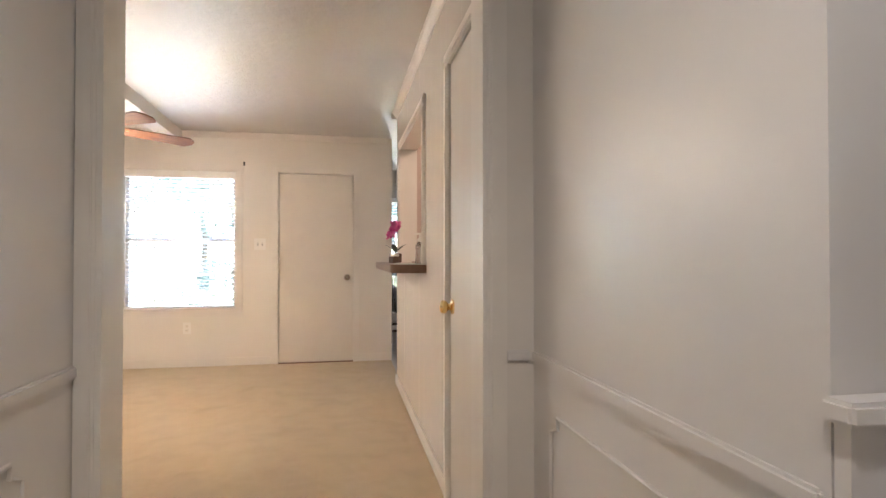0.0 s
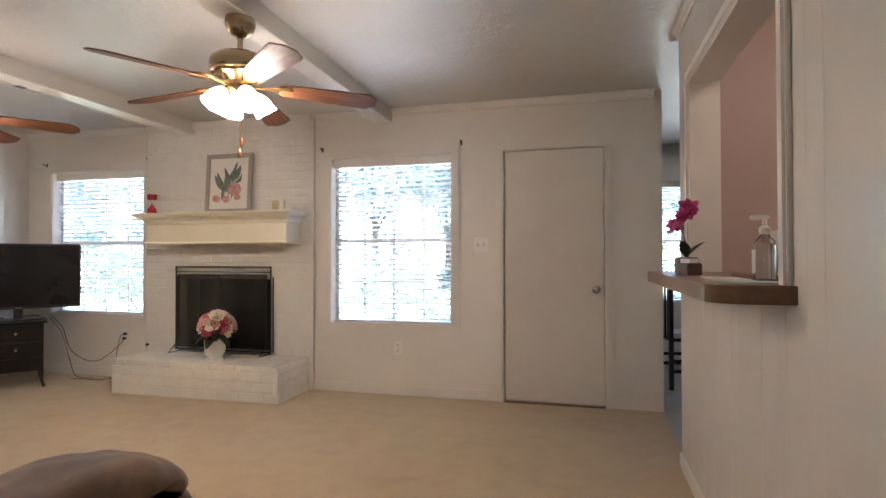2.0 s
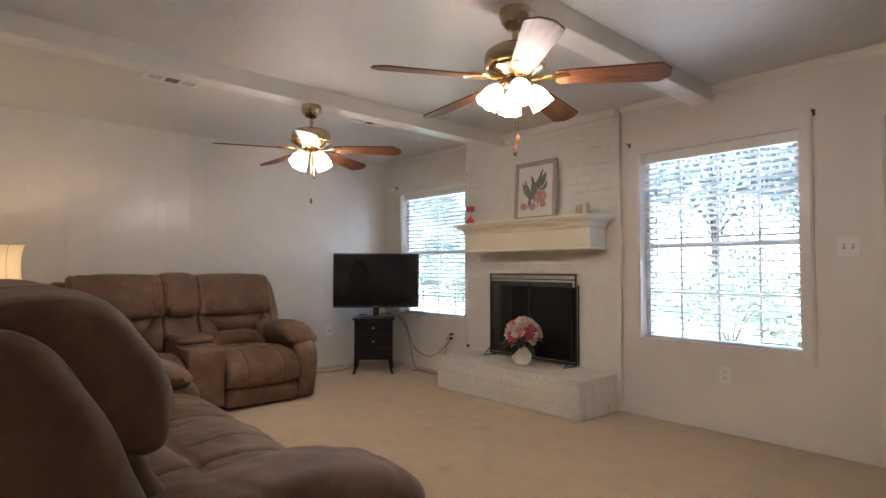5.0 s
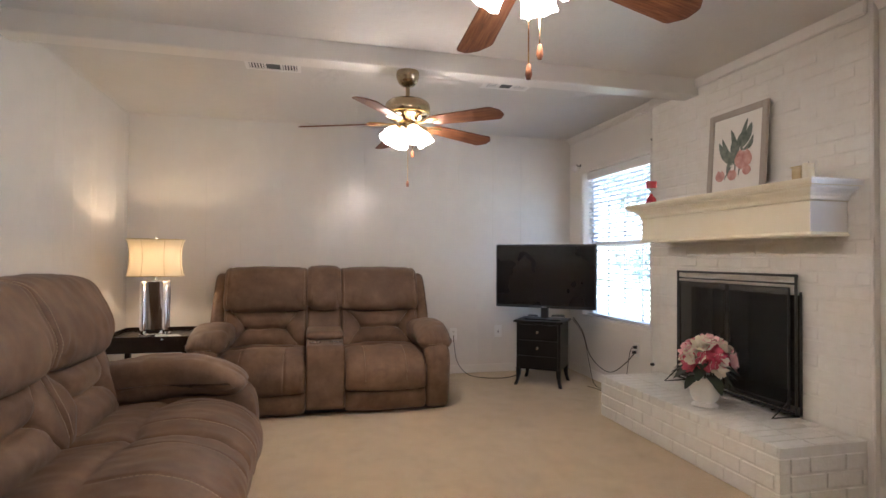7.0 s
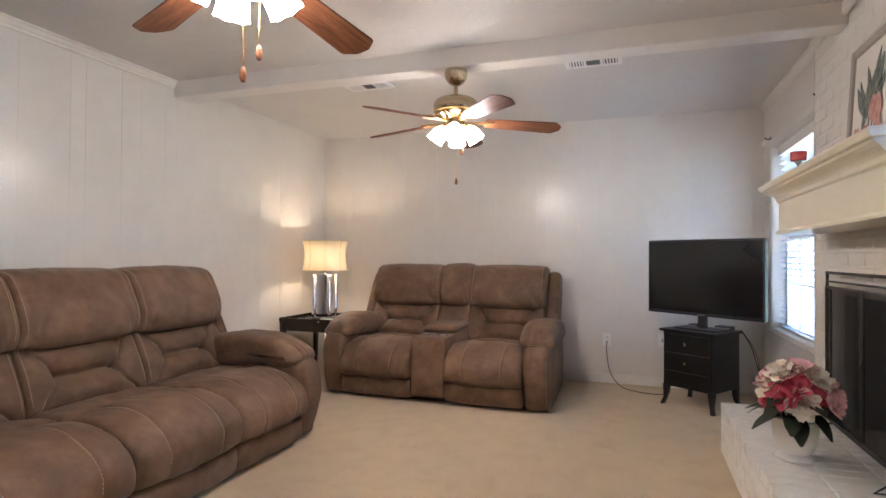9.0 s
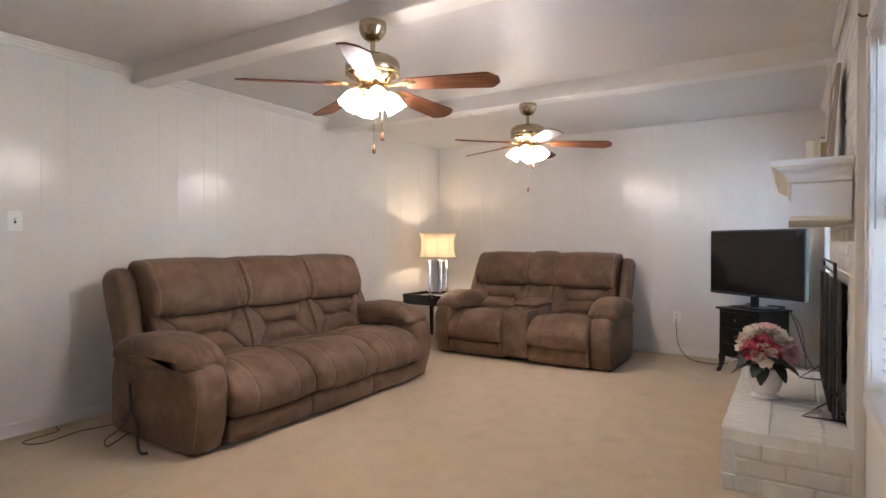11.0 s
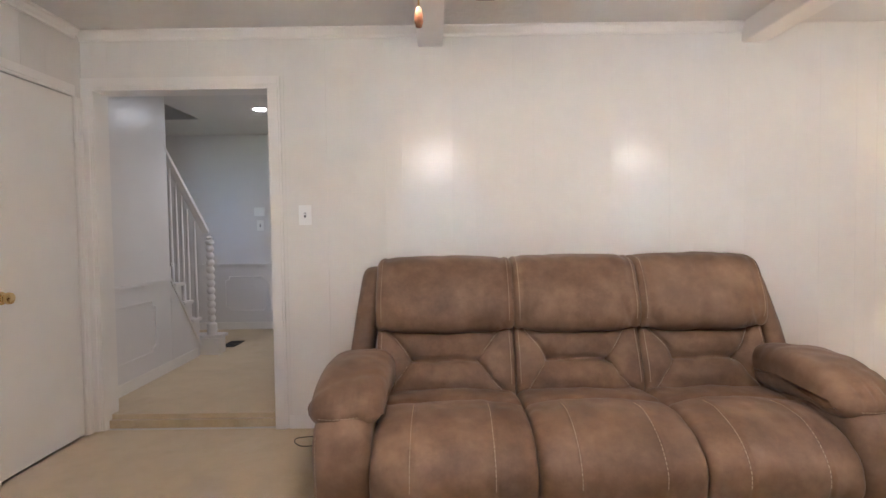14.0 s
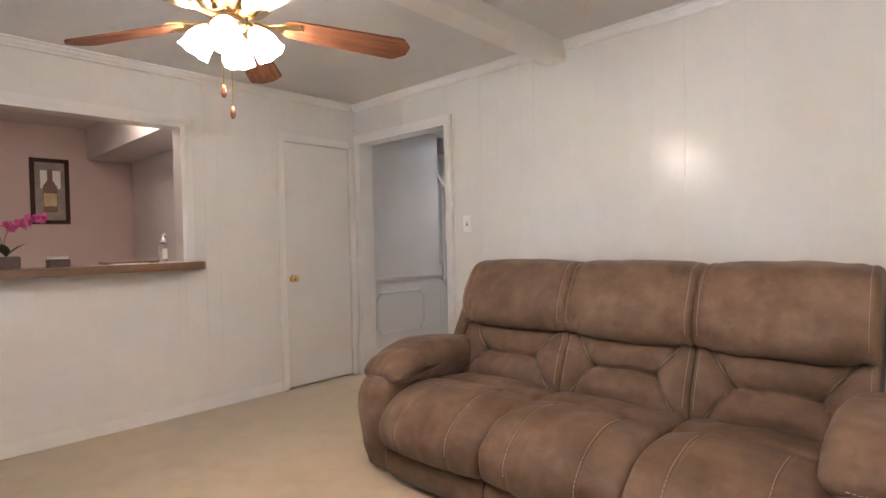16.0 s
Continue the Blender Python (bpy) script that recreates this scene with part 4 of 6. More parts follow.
class Loft:
    """A stuffed shape: a closed (y, z) profile swept along x, rounded off at both ends."""
    def __init__(self, ctrl, x0, x1, r=0.04, n=56, mid=16, crown=0.0, relief=None, wrinkle=0.004, seed=0.0):
        self.p = resample(ctrl, n)
        area = sum(a[0] * b[1] - b[0] * a[1] for a, b in zip(self.p, self.p[1:] + self.p[:1]))
        if area < 0:
            self.p.reverse()
        self.x0, self.x1, self.r, self.crown, self.relief, self.wr, self.seed, self.mid = x0, x1, r, crown, relief, wrinkle, seed, mid
        k = len(self.p)
        self.nrm = []
        for i in range(k):
            a, b = self.p[i - 1], self.p[(i + 1) % k]
            t = Vector((b[0] - a[0], b[1] - a[1])).normalized()
            self.nrm.append((t.y, -t.x))

    def offset(self, x, y, z, ny, nz):
        u = (2 * x - self.x0 - self.x1) / (self.x1 - self.x0)
        o = self.crown * max(0.0, 1 - u * u)
        if self.relief:
            o += self.relief(u, y, z, ny, nz)
        if self.wr:
            o += self.wr * noise.noise(Vector((x * 7 + self.seed, y * 6, z * 7))) + 0.5 * self.wr * noise.noise(Vector((x * 19, y * 15 + self.seed, z * 17)))
        return o

    def ring(self, x, inset):
        out = []
        for (y, z), (ny, nz) in zip(self.p, self.nrm):
            o = self.offset(x, y, z, ny, nz) - inset
            out.append((x, y + ny * o, z + nz * o))
        return out

    def mesh(self):
        bm = bmesh.new()
        st, q = [], 7
        for i in range(q + 1):
            a = math.pi / 2 * i / q
            st.append((self.x0 + self.r * (1 - math.cos(a)), self.r * (1 - math.sin(a))))
        for i in range(1, self.mid):
            st.append((self.x0 + self.r + (self.x1 - self.x0 - 2 * self.r) * i / self.mid, 0.0))
        for i in range(q + 1):
            a = math.pi / 2 * (1 - i / q)
            st.append((self.x1 - self.r * (1 - math.cos(a)), self.r * (1 - math.sin(a))))
        rings = [[bm.verts.new(p) for p in self.ring(x, ins)] for x, ins in st]
        k = len(self.p)
        for a, b in zip(rings, rings[1:]):
            for i in range(k):
                bm.faces.new((a[i], a[(i + 1) % k], b[(i + 1) % k], b[i]))
        for ring, flip in ((rings[0], False), (rings[-1], True)):
            c = bm.verts.new(sum((v.co for v in ring), Vector()) / k)
            for i in range(k):
                f = (ring[(i + 1) % k], ring[i], c)
                bm.faces.new(f[::-1] if flip else f)
        bmesh.ops.recalc_face_normals(bm, faces=bm.faces)
        return bm

    def over(self, x, ymin, zmin, zmax=9.0):
        """A line up the front and over the top at the place x."""
        k = len(self.p)
        ok = [y > ymin and zmin < z < zmax and (ny > 0.1 or nz > 0.25) for (y, z), (ny, nz) in zip(self.p, self.nrm)]
        first = next((i for i in range(k) if ok[i] and not ok[i - 1]), 0)
        out = []
        for j in range(k):
            i = (first + j) % k
            if not ok[i]:
                break
            (y, z), (ny, nz) = self.p[i], self.nrm[i]
            o = self.offset(x, y, z, ny, nz) + 0.0012
            out.append((x, y + ny * o, z + nz * o))
        return out

    def on_front(self, x, z):
        """The front surface's point at the height z."""
        best = None
        k = len(self.p)
        for i in range(k):
            (y0, z0), (y1, z1) = self.p[i], self.p[(i + 1) % k]
            if min(z0, z1) <= z <= max(z0, z1) and abs(z1 - z0) > 1e-9:
                f = (z - z0) / (z1 - z0)
                y = y0 + (y1 - y0) * f
                if best is None or y > best[0]:
                    best = (y, self.nrm[i])
        if best is None:
            return None
        y, (ny, nz) = best
        o = self.offset(x, y, z, ny, nz) + 0.0012
        return (x, y + ny * o, z + nz * o)

    def on_top(self, x, y):
        best = None
        k = len(self.p)
        for i in range(k):
            (y0, z0), (y1, z1) = self.p[i], self.p[(i + 1) % k]
            if min(y0, y1) <= y <= max(y0, y1) and abs(y1 - y0) > 1e-9:
                f = (y - y0) / (y1 - y0)
                z = z0 + (z1 - z0) * f
                if best is None or z > best[0]:
                    best = (z, self.nrm[i])
        if best is None:
            return None
        z, (ny, nz) = best
        o = self.offset(x, y, z, ny, nz) + 0.0012
        return (x, y + ny * o, z + nz * o)


def near(px, pz, a, b):
    ax, az = a
    bx, bz = b
    dx, dz = bx - ax, bz - az
    t = max(0, min(1, ((px - ax) * dx + (pz - az) * dz) / (dx * dx + dz * dz)))
    return math.hypot(px - ax - t * dx, pz - az - t * dz)


def stitches(bm, pts, r=0.0016):
    """A dashed line of thread along the points."""
    pts = [Vector(p) for p in pts if p]
    for p, q in zip(pts, pts[1:]):
        n = max(1, round((q - p).length / 0.014))
        for i in range(n):
            tube(bm, [p.lerp(q, (i + 0.12) / n), p.lerp(q, (i + 0.78) / n)], r, 4)


SEAT = [(0.40, 0.28), (0.39, 0.385), (0.48, 0.420), (0.62, 0.438), (0.78, 0.452), (0.93, 0.448), (1.06, 0.412), (1.140, 0.335), (1.152, 0.245), (1.12, 0.188), (1.0, 0.175), (0.6, 0.19)]
FOOT = [(0.90, 0.030), (1.07, 0.026), (1.108, 0.05), (1.120, 0.11), (1.105, 0.172), (1.02, 0.190), (0.90, 0.18)]
BACK = [(0.51, 0.36), (0.548, 0.44), (0.52, 0.56), (0.465, 0.68), (0.40, 0.80), (0.30, 0.83), (0.25, 0.70), (0.33, 0.50), (0.41, 0.37)]
HEAD = [(0.36, 0.722), (0.46, 0.716), (0.502, 0.745), (0.510, 0.80), (0.492, 0.88), (0.452, 0.97), (0.405, 1.045), (0.355, 1.072), (0.28, 1.078), (0.20, 1.062), (0.15, 0.97), (0.16, 0.84), (0.24, 0.74)]
WING = [(0.50, 0.42), (0.45, 0.60), (0.38, 0.79), (0.30, 0.95), (0.24, 1.012), (0.17, 1.022), (0.10, 1.005), (0.065, 0.94), (0.13, 0.79), (0.24, 0.60), (0.33, 0.42), (0.42, 0.38)]
ARM = [(0.33, 0.03), (0.58, 0.02), (1.0, 0.02), (1.06, 0.06), (1.10, 0.22), (1.112, 0.36), (1.08, 0.465), (0.98, 0.520), (0.80, 0.530), (0.52, 0.535), (0.37, 0.520), (0.31, 0.42), (0.29, 0.2)]
PAD = [(0.38, 0.48), (0.36, 0.56), (0.43, 0.612), (0.60, 0.634), (0.80, 0.632), (0.92, 0.614), (1.00, 0.578), (1.050, 0.532), (1.046, 0.500), (0.99, 0.486), (0.86, 0.486), (0.6, 0.47)]


DEEP = 1.09                      # depth of the seating against its sections


def back_relief(w):
    lines = [((-0.84, 0.735), (-0.47, 0.585)), ((-0.47, 0.585), (-0.88, 0.40)), ((0.84, 0.735), (0.47, 0.585)), ((0.47, 0.585), (0.88, 0.40)), ((-0.47, 0.585), (0.47, 0.585))]
    half = w / 2
    def f(u, y, z, ny, nz):
        if ny < 0.2:
            return 0.0
        o = 0.0
        for k, (a, b) in enumerate(lines):
            d = near(u * half + 0.004 * math.sin(z * 60), z + 0.004 * math.sin(u * 9), (a[0] * half, a[1]), (b[0] * half, b[1]))
            if k < 4:
                o -= 0.016 * math.exp(-(d / 0.0065) ** 2) + 0.012 * math.exp(-(d / 0.032) ** 2)
            else:
                o -= 0.030 * math.exp(-(d / 0.009) ** 2) + 0.012 * math.exp(-(d / 0.03) ** 2)
        for c in (0.655, 0.50):
            o += 0.022 * math.exp(-((z - c) / 0.04) ** 2) * max(0.0, 1 - (u / 0.6) ** 2)
        return o
    return f, [[(a[0] * half, a[1]), (b[0] * half, b[1])] for a, b in lines[:4]]


def seat_relief(u, y, z, ny, nz):
    """Two lengthwise seams on the front, a cross seam behind them, and a full, sagging top."""
    o = 0.0
    top = max(0.0, nz)
    for c in (-0.50, 0.50):
        o -= 0.007 * math.exp(-((u - c) / 0.022) ** 2) * (1 if y > 0.76 else 0.0)
    bow = 0.755 - 0.035 * (1 - u * u)
    o -= top * (0.016 * math.exp(-((y - bow) / 0.011) ** 2) + 0.008 * math.exp(-((y - bow) / 0.04) ** 2))
    o += 0.016 * math.exp(-((y - 0.93) / 0.13) ** 2) * (1 - u ** 4) * top
    o += 0.010 * math.exp(-((y - 0.62) / 0.09) ** 2) * (1 - u ** 4) * top
    # tucks that run in from the side seams
    for k, yy in enumerate((0.86, 0.99, 1.09)):
        for c in (-1, 1):
            o -= 0.005 * math.exp(-((y - yy - 0.05 * (1 - abs(u))) / 0.010) ** 2) * max(0.0, (c * u - 0.72) / 0.28)
    return o


def head_relief(u, y, z, ny, nz):
    o = 0.010 * math.exp(-((z - 0.88) / 0.09) ** 2) * (1 - u * u)
    for c in (-0.86, 0.86):
        o -= 0.007 * math.exp(-((u - c) / 0.05) ** 2)
        o -= 0.018 * math.exp(-((u - c) / 0.12) ** 2) * math.exp(-((z - 0.76) / 0.04) ** 2)
        o -= 0.010 * math.exp(-((u - c * 0.9 + (z - 0.78) * 1.2 * c) / 0.035) ** 2) * math.exp(-((z - 0.80) / 0.05) ** 2)
    # gathered folds at the lower corners
    for c in (-0.72, 0.72):
        for k in (-1, 0, 1):
            o -= 0.006 * math.exp(-(((u - c) * 0.3 + k * 0.022 + (z - 0.76) * 0.5 * (c / 0.72) * k) / 0.006) ** 2) * math.exp(-((z - 0.755) / 0.035) ** 2) * (1 if ny > 0.1 else 0)
    return o


def pad_relief(u, y, z, ny, nz):
    """A stuffed pillow with a gathered nose and a seam round its lower edge."""
    o = 0.016 * math.exp(-((y - 0.78) / 0.22) ** 2) * max(0.0, nz)
    for k in (-0.62, -0.3, 0.05, 0.35, 0.66):
        o -= 0.004 * math.exp(-((u - k - (y - 1.0) * 0.8 * k) / 0.05) ** 2) * math.exp(-((y - 1.02) / 0.035) ** 2)
    o -= 0.011 * math.exp(-((z - 0.500 + 0.01 * u) / 0.007) ** 2) * max(0.0, ny)
    for yy in (0.50, 0.58, 0.93):
        o -= 0.006 * math.exp(-((y - yy - 0.06 * u) / 0.014) ** 2) * (0.3 + 0.7 * abs(u))
    return o


def recliner(name, label, category, seats, m, console=None, armw=0.185, inset=0.05):
    """A reclining sofa that faces +y: seats are the widths of its places; console: index of a console place."""
    t = thing(name, label, category, m)
    total = sum(seats)
    x = -total / 2
    seams = bmesh.new()
    boxes("base", BLACKPL, t, (-total / 2 - 0.12, total / 2 + 0.12, 0.36, 1.0, 0.0, 0.16), label="dark hidden base frame")
    for i, w in enumerate(seats):
        a, b, sd = x + 0.0005, x + w - 0.0005, 3.1 * i + len(seats)
        c = (a + b) / 2
        rel, lines = back_relief(w)
        small = console == i
        back = Loft(BACK, a, b, 0.024, 130, 96, 0.010, None if small else rel, 0.004, sd)
        part("back_cushion", back.mesh(), SUEDE, t, smooth=True)
        top = HEAD if not small else [(y, z + 0.012) for y, z in HEAD]
        head = Loft(top, a - 0.004, b + 0.004, 0.036, 84, 56, 0.012, head_relief, 0.006, sd + 5)
        part("headrest", head.mesh(), SUEDE, t, smooth=True)
        if small:
            con = Loft([(0.42, 0.05), (1.06, 0.05), (1.10, 0.12), (1.10, 0.47), (1.07, 0.515), (0.9, 0.52), (0.42, 0.52)], a, b, 0.02, 48, 8, 0, None, 0.002, sd)
            part("console_box", con.mesh(), SUEDE, t, smooth=True)
            lid = Loft([(0.44, 0.525), (0.44, 0.57), (0.5, 0.585), (0.78, 0.585), (0.84, 0.57), (0.845, 0.53), (0.7, 0.522)], a - 0.004, b + 0.004, 0.03, 40, 10, 0.004, None, 0.003, sd)
            part("console_lid", lid.mesh(), SUEDE, t, smooth=True)
            for s in (-0.075, 0.075):
                turned("cup_holder", [(0.038, 0.512), (0.044, 0.522), (0.044, 0.527), (0.040, 0.527), (0.036, 0.50), (0, 0.50)], CHROME, t, 20, "chrome cup holder ring", pose(c + s, 0.965, 0.0))
        else:
            sa, sb = a + (inset if i == 0 else 0.0), b - (inset if i == len(seats) - 1 else 0.0)
            seat = Loft(SEAT, sa, sb, 0.034, 110, 72, 0.014, seat_relief, 0.008, sd + 9)
            part("seat_cushion", seat.mesh(), SUEDE, t, smooth=True)
            foot = Loft(FOOT, sa, sb, 0.03, 40, 16, 0.006, None, 0.005, sd + 2)
            part("footrest", foot.mesh(), SUEDE, t, smooth=True)
            for (p, q) in lines:
                stitches(seams, [back.on_front(p[0] + (q[0] - p[0]) * s / 6 + c + 0.005, p[1] + (q[1] - p[1]) * s / 6) for s in range(7)], 0.0017)
            sc, sw = (sa + sb) / 2, sb - sa
            for u in (-0.50, 0.50):
                stitches(seams, seat.over(sc + u * sw / 2 + 0.006, 0.80, 0.25), 0.0014)
            for u in (-0.93, 0.93):
                stitches(seams, back.over(c + u * w / 2, 0.40, 0.46, 0.72), 0.0013)
            stitches(seams, head.over(c + 0.92 * w / 2, 0.25, 0.76), 0.0012)
            stitches(seams, head.over(c - 0.92 * w / 2, 0.25, 0.76), 0.0012)
        x += w
    for s in (-1, 1):
        e = s * total / 2
        lo, hi = sorted((e - s * (inset + 0.004), e + s * (armw - 0.010)))
        arm = Loft(ARM, lo, hi, 0.045, 80, 20, 0.014, None, 0.007, 20 + s)
        part("arm", arm.mesh(), SUEDE, t, smooth=True)
        lo, hi = sorted((e - s * (inset + 0.048), e + s * (armw + 0.020)))
        pad = Loft([(y, z - 0.012) for y, z in PAD], lo, hi, 0.056, 110, 36, 0.022, pad_relief, 0.009, 30 + s)
        part("arm_pad", pad.mesh(), SUEDE, t, smooth=True)
        lo, hi = sorted((e - s * 0.012, e + s * 0.100))
        wing = Loft(WING, lo, hi, 0.04, 52, 8, 0.004, None, 0.005, 40 + s)
        bm = wing.mesh()
        for v in bm.verts:
            v.co.x += s * (armw - 0.13) * max(0.0, min(1.0, (1.0 - v.co.z) / 0.5))
        part("back_wing", bm, SUEDE, t, smooth=True)
        stitches(seams, [pad.on_front(e + s * (armw * k / 8 - inset * (1 - k / 8)), 0.508) for k in range(1, 8)], 0.0012)
        stitches(seams, arm.over(e + s * (armw - 0.03), 0.5, 0.06, 0.46), 0.0011)
    part("stitching", seams, STITCH, t, "tan contrast stitching")["kind"] = "stuff"
    for o in t.children:
        if o.name.startswith("cup_holder"):
            o.matrix_basis = pose(0, 0.965 * (DEEP - 1), 0) @ o.matrix_basis
        else:
            o.data.transform(Matrix.Diagonal((1, DEEP, 1, 1)))
    return t


recliner("reclining_sofa", "brown suede three-seat reclining sofa with tan stitching", "sofa", (0.635, 0.635, 0.695), pose(-0.2625, 2.598, 0.0))
recliner("reclining_loveseat", "brown suede reclining loveseat with a centre console", "loveseat", (0.67, 0.285, 0.67), pose(-3.51, 4.20, 0.0, 0, 0, -90), console=1, armw=0.15, inset=0.055)


# ---- kitchen pass-through and what stands on it ----
def bar_top():
    x0, x1, y0, y1, r = 2.365, XE + 0.21, 3.93, 5.44, 0.10
    poly = []
    for cx, cy, a0 in ((x0 + r, y0 + r, 180), (x1, y0, 270), (x1, y1, 0), (x0 + r, y1 - r, 90)):
        rr = r if cx < x1 else 0.0
        for k in range(7 if rr else 1):
            a = radians(a0 + 90 * k / 6)
            poly.append((cx + rr * math.cos(a), cy + rr * math.sin(a)))
    bm = extrude(bmesh.new(), poly, 1.05, 1.10, lambda a, b, d: (a, b, d))
    tagged(part("bar_top", bm, WOODBAR, bevel=0.003), "brown wood-grain laminate bar top in the pass-through", "countertop")


bar_top()
BAR = 1.10


def bloom_mesh(name, mat, r, layers=3, petals=7, seed=1):
    rnd = random.Random(seed)
    bm = bmesh.new()
    heart = bm.verts.new((0, 0, 0.002))
    for l in range(layers):
        lift = 0.25 + 0.5 * l
        rr = r * (1 - 0.24 * l)
        for k in range(petals):
            a = 2 * math.pi * (k + 0.5 * l) / petals + rnd.uniform(-0.2, 0.2)
            grid = []
            for i in range(4):
                s = i / 3
                row = []
                for j in range(3):
                    w = (j - 1) * 0.42 * rr * math.sin(math.pi * (0.15 + 0.75 * s))
                    d = rr * s * math.cos(lift * 0.9) + 0.004
                    z = rr * (s * math.sin(lift * 0.9) + 0.22 * s * s + 0.10 * abs(j - 1) * s) + rnd.uniform(-0.002, 0.002)
                    row.append(bm.verts.new((d * math.cos(a) - w * math.sin(a), d * math.sin(a) + w * math.cos(a), z)))
                grid.append(row)
            for j in range(2):
                bm.faces.new((heart, grid[0][j], grid[0][j + 1]))
            for i in range(3):
                for j in range(2):
                    bm.faces.new((grid[i][j], grid[i + 1][j], grid[i + 1][j + 1], grid[i][j + 1]))
    me = bpy.data.meshes.new(name)
    bm.to_mesh(me)
    bm.free()
    me.shade_smooth()
    me.materials.append(mat)
    return me


def leaf_mesh(name, mat, l, w, droop=0.4):
    bm = bmesh.new()
    rows = []
    for i in range(7):
        s = i / 6
        hw = w * math.sin(math.pi * min(1, s * 0.94 + 0.03)) ** 0.8
        z = -droop * l * s * s
        rows.append([bm.verts.new((l * s, -hw, z + 0.1 * hw)), bm.verts.new((l * s, 0, z - 0.1 * hw)), bm.verts.new((l * s, hw, z + 0.1 * hw))])
    for a, b in zip(rows, rows[1:]):
        for j in range(2):
            bm.faces.new((a[j], b[j], b[j + 1], a[j + 1]))
    me = bpy.data.meshes.new(name)
    bm.to_mesh(me)
    bm.free()
    me.shade_smooth()
    me.materials.append(mat)
    return me


def aim(p, d):
    """A pose at p whose z axis points along d."""
    return Matrix.Translation(p) @ Vector(d).to_track_quat("Z", "Y").to_matrix().to_4x4()


def orchid():
    t = thing("potted_orchid", "magenta silk orchid in a small dark pot on the bar", "orchid", pose(2.50, 5.04, BAR) @ Matrix.Scale(0.86, 4))
    boxes("pot", STICK, t, (-0.05, 0.05, -0.07, 0.07, 0.0, 0.085), bevel=0.006)
    s1 = spline([(0, 0, 0.08), (-0.01, 0.01, 0.18), (-0.02, -0.02, 0.27), (-0.02, -0.11, 0.33), (-0.01, -0.20, 0.34)], 16)
    s2 = spline([(0.01, 0, 0.08), (0.0, 0.02, 0.17), (-0.03, 0.06, 0.26), (-0.04, 0.18, 0.245)], 14)
    for s in (s1, s2):
        part("stem", tube(bmesh.new(), s, 0.003, 5), LEAFP, t)
    lm = leaf_mesh("leaf", FLEAF, 0.13, 0.028, 0.3)
    for a in (20, 160, 250):
        piece("leaf", lm, t, pose(0, 0, 0.085, 0, -55, a))
    me = bloom_mesh("bloom", MAGENTA, 0.036, 2, 5, 4)
    rnd = random.Random(5)
    for s in (s1[8:], s2[8:]):
        for p in s:
            d = (rnd.uniform(-1, 0.3), rnd.uniform(-0.8, 0.6), rnd.uniform(-0.1, 0.6))
            piece("bloom", me, t, aim(p + Vector((rnd.uniform(-0.02, 0.02), rnd.uniform(-0.02, 0.02), rnd.uniform(-0.025, 0.025))), d))


orchid()


def bar_things():
    t = thing("card_holder", "small dark card box with white cards", "card holder", pose(2.47, 4.80, BAR, 0, 0, 12))
    boxes("box_body", STICK, t, (-0.03, 0.03, -0.055, 0.055, 0, 0.05), bevel=0.003)
    boxes("cards", PAPER, t, (-0.018, 0.018, -0.048, 0.048, 0.05, 0.068))
    c = surface("clear_gel", (0.82, 0.86, 0.88), (0.86, 0.90, 0.92), 8, 0.1, 60, 0)
    c.node_tree.nodes["Principled BSDF"].inputs["Transmission Weight"].default_value = 0.93
    t = thing("sanitizer_bottle", "clear pump bottle of hand sanitizer on the bar", "bottle", pose(2.57, 4.17, BAR) @ Matrix.Scale(0.88, 4))
    turned("bottle_body", [(0, 0.0), (0.03, 0.0), (0.034, 0.006), (0.034, 0.12), (0.030, 0.14), (0.016, 0.155), (0.014, 0.165), (0, 0.165)], c, t, 24)
    turned("pump_collar", [(0.016, 0.162), (0.018, 0.165), (0.018, 0.185), (0.008, 0.19), (0.006, 0.215), (0, 0.215)], PLASTIC, t, 16)
    boxes("pump_head", PLASTIC, t, (-0.045, 0.014, -0.010, 0.010, 0.212, 0.228), bevel=0.004)
    boxes("bottle_label", PAPER, t, (-0.0355, -0.0345, -0.02, 0.02, 0.03, 0.11))
    for k, (x, y, a, w, l) in enumerate(((2.50, 4.13, 14, 0.14, 0.20), (2.52, 4.40, -6, 0.15, 0.21))):
        bm = bmesh.new()
        box(bm, -w / 2, w / 2, -l / 2, l / 2, 0, 0.004)
        tagged(part("leaflet", bm, PAPERS if k == 0 else PAPER, at=pose(x, y, BAR + 0.0005, 0, 0, a)), "printed paper leaflet lying on the bar", "leaflet", group="leaflets on the bar")
    bm = bmesh.new()
    box(bm, -0.10, 0.10, -0.16, 0.16, 0, 0.016)
    tagged(part("tray", bm, WOODBAR, bevel=0.004, at=pose(2.66, 4.36, BAR + 0.0005)), "flat brown wooden tray on the bar", "tray")


bar_things()


def picture(name, label, m, w, h, fw, frame_mat, ground):
    """A framed print: x across, face towards -y, standing on z = 0."""
    t = thing(name, label, "picture", m)
    for n, b in (("frame_side", (-w / 2, -w / 2 + fw, -0.02, 0.0, 0, h)), ("frame_side", (w / 2 - fw, w / 2, -0.02, 0.0, 0, h)), ("frame_rail", (-w / 2 + fw, w / 2 - fw, -0.02, 0.0, 0, fw)), ("frame_rail", (-w / 2 + fw, w / 2 - fw, -0.02, 0.0, h - fw, h))):
        boxes(n, frame_mat, t, b, bevel=0.004)
    boxes("print", ground, t, (-w / 2 + fw, w / 2 - fw, -0.010, -0.004, fw, h - fw))
    return t


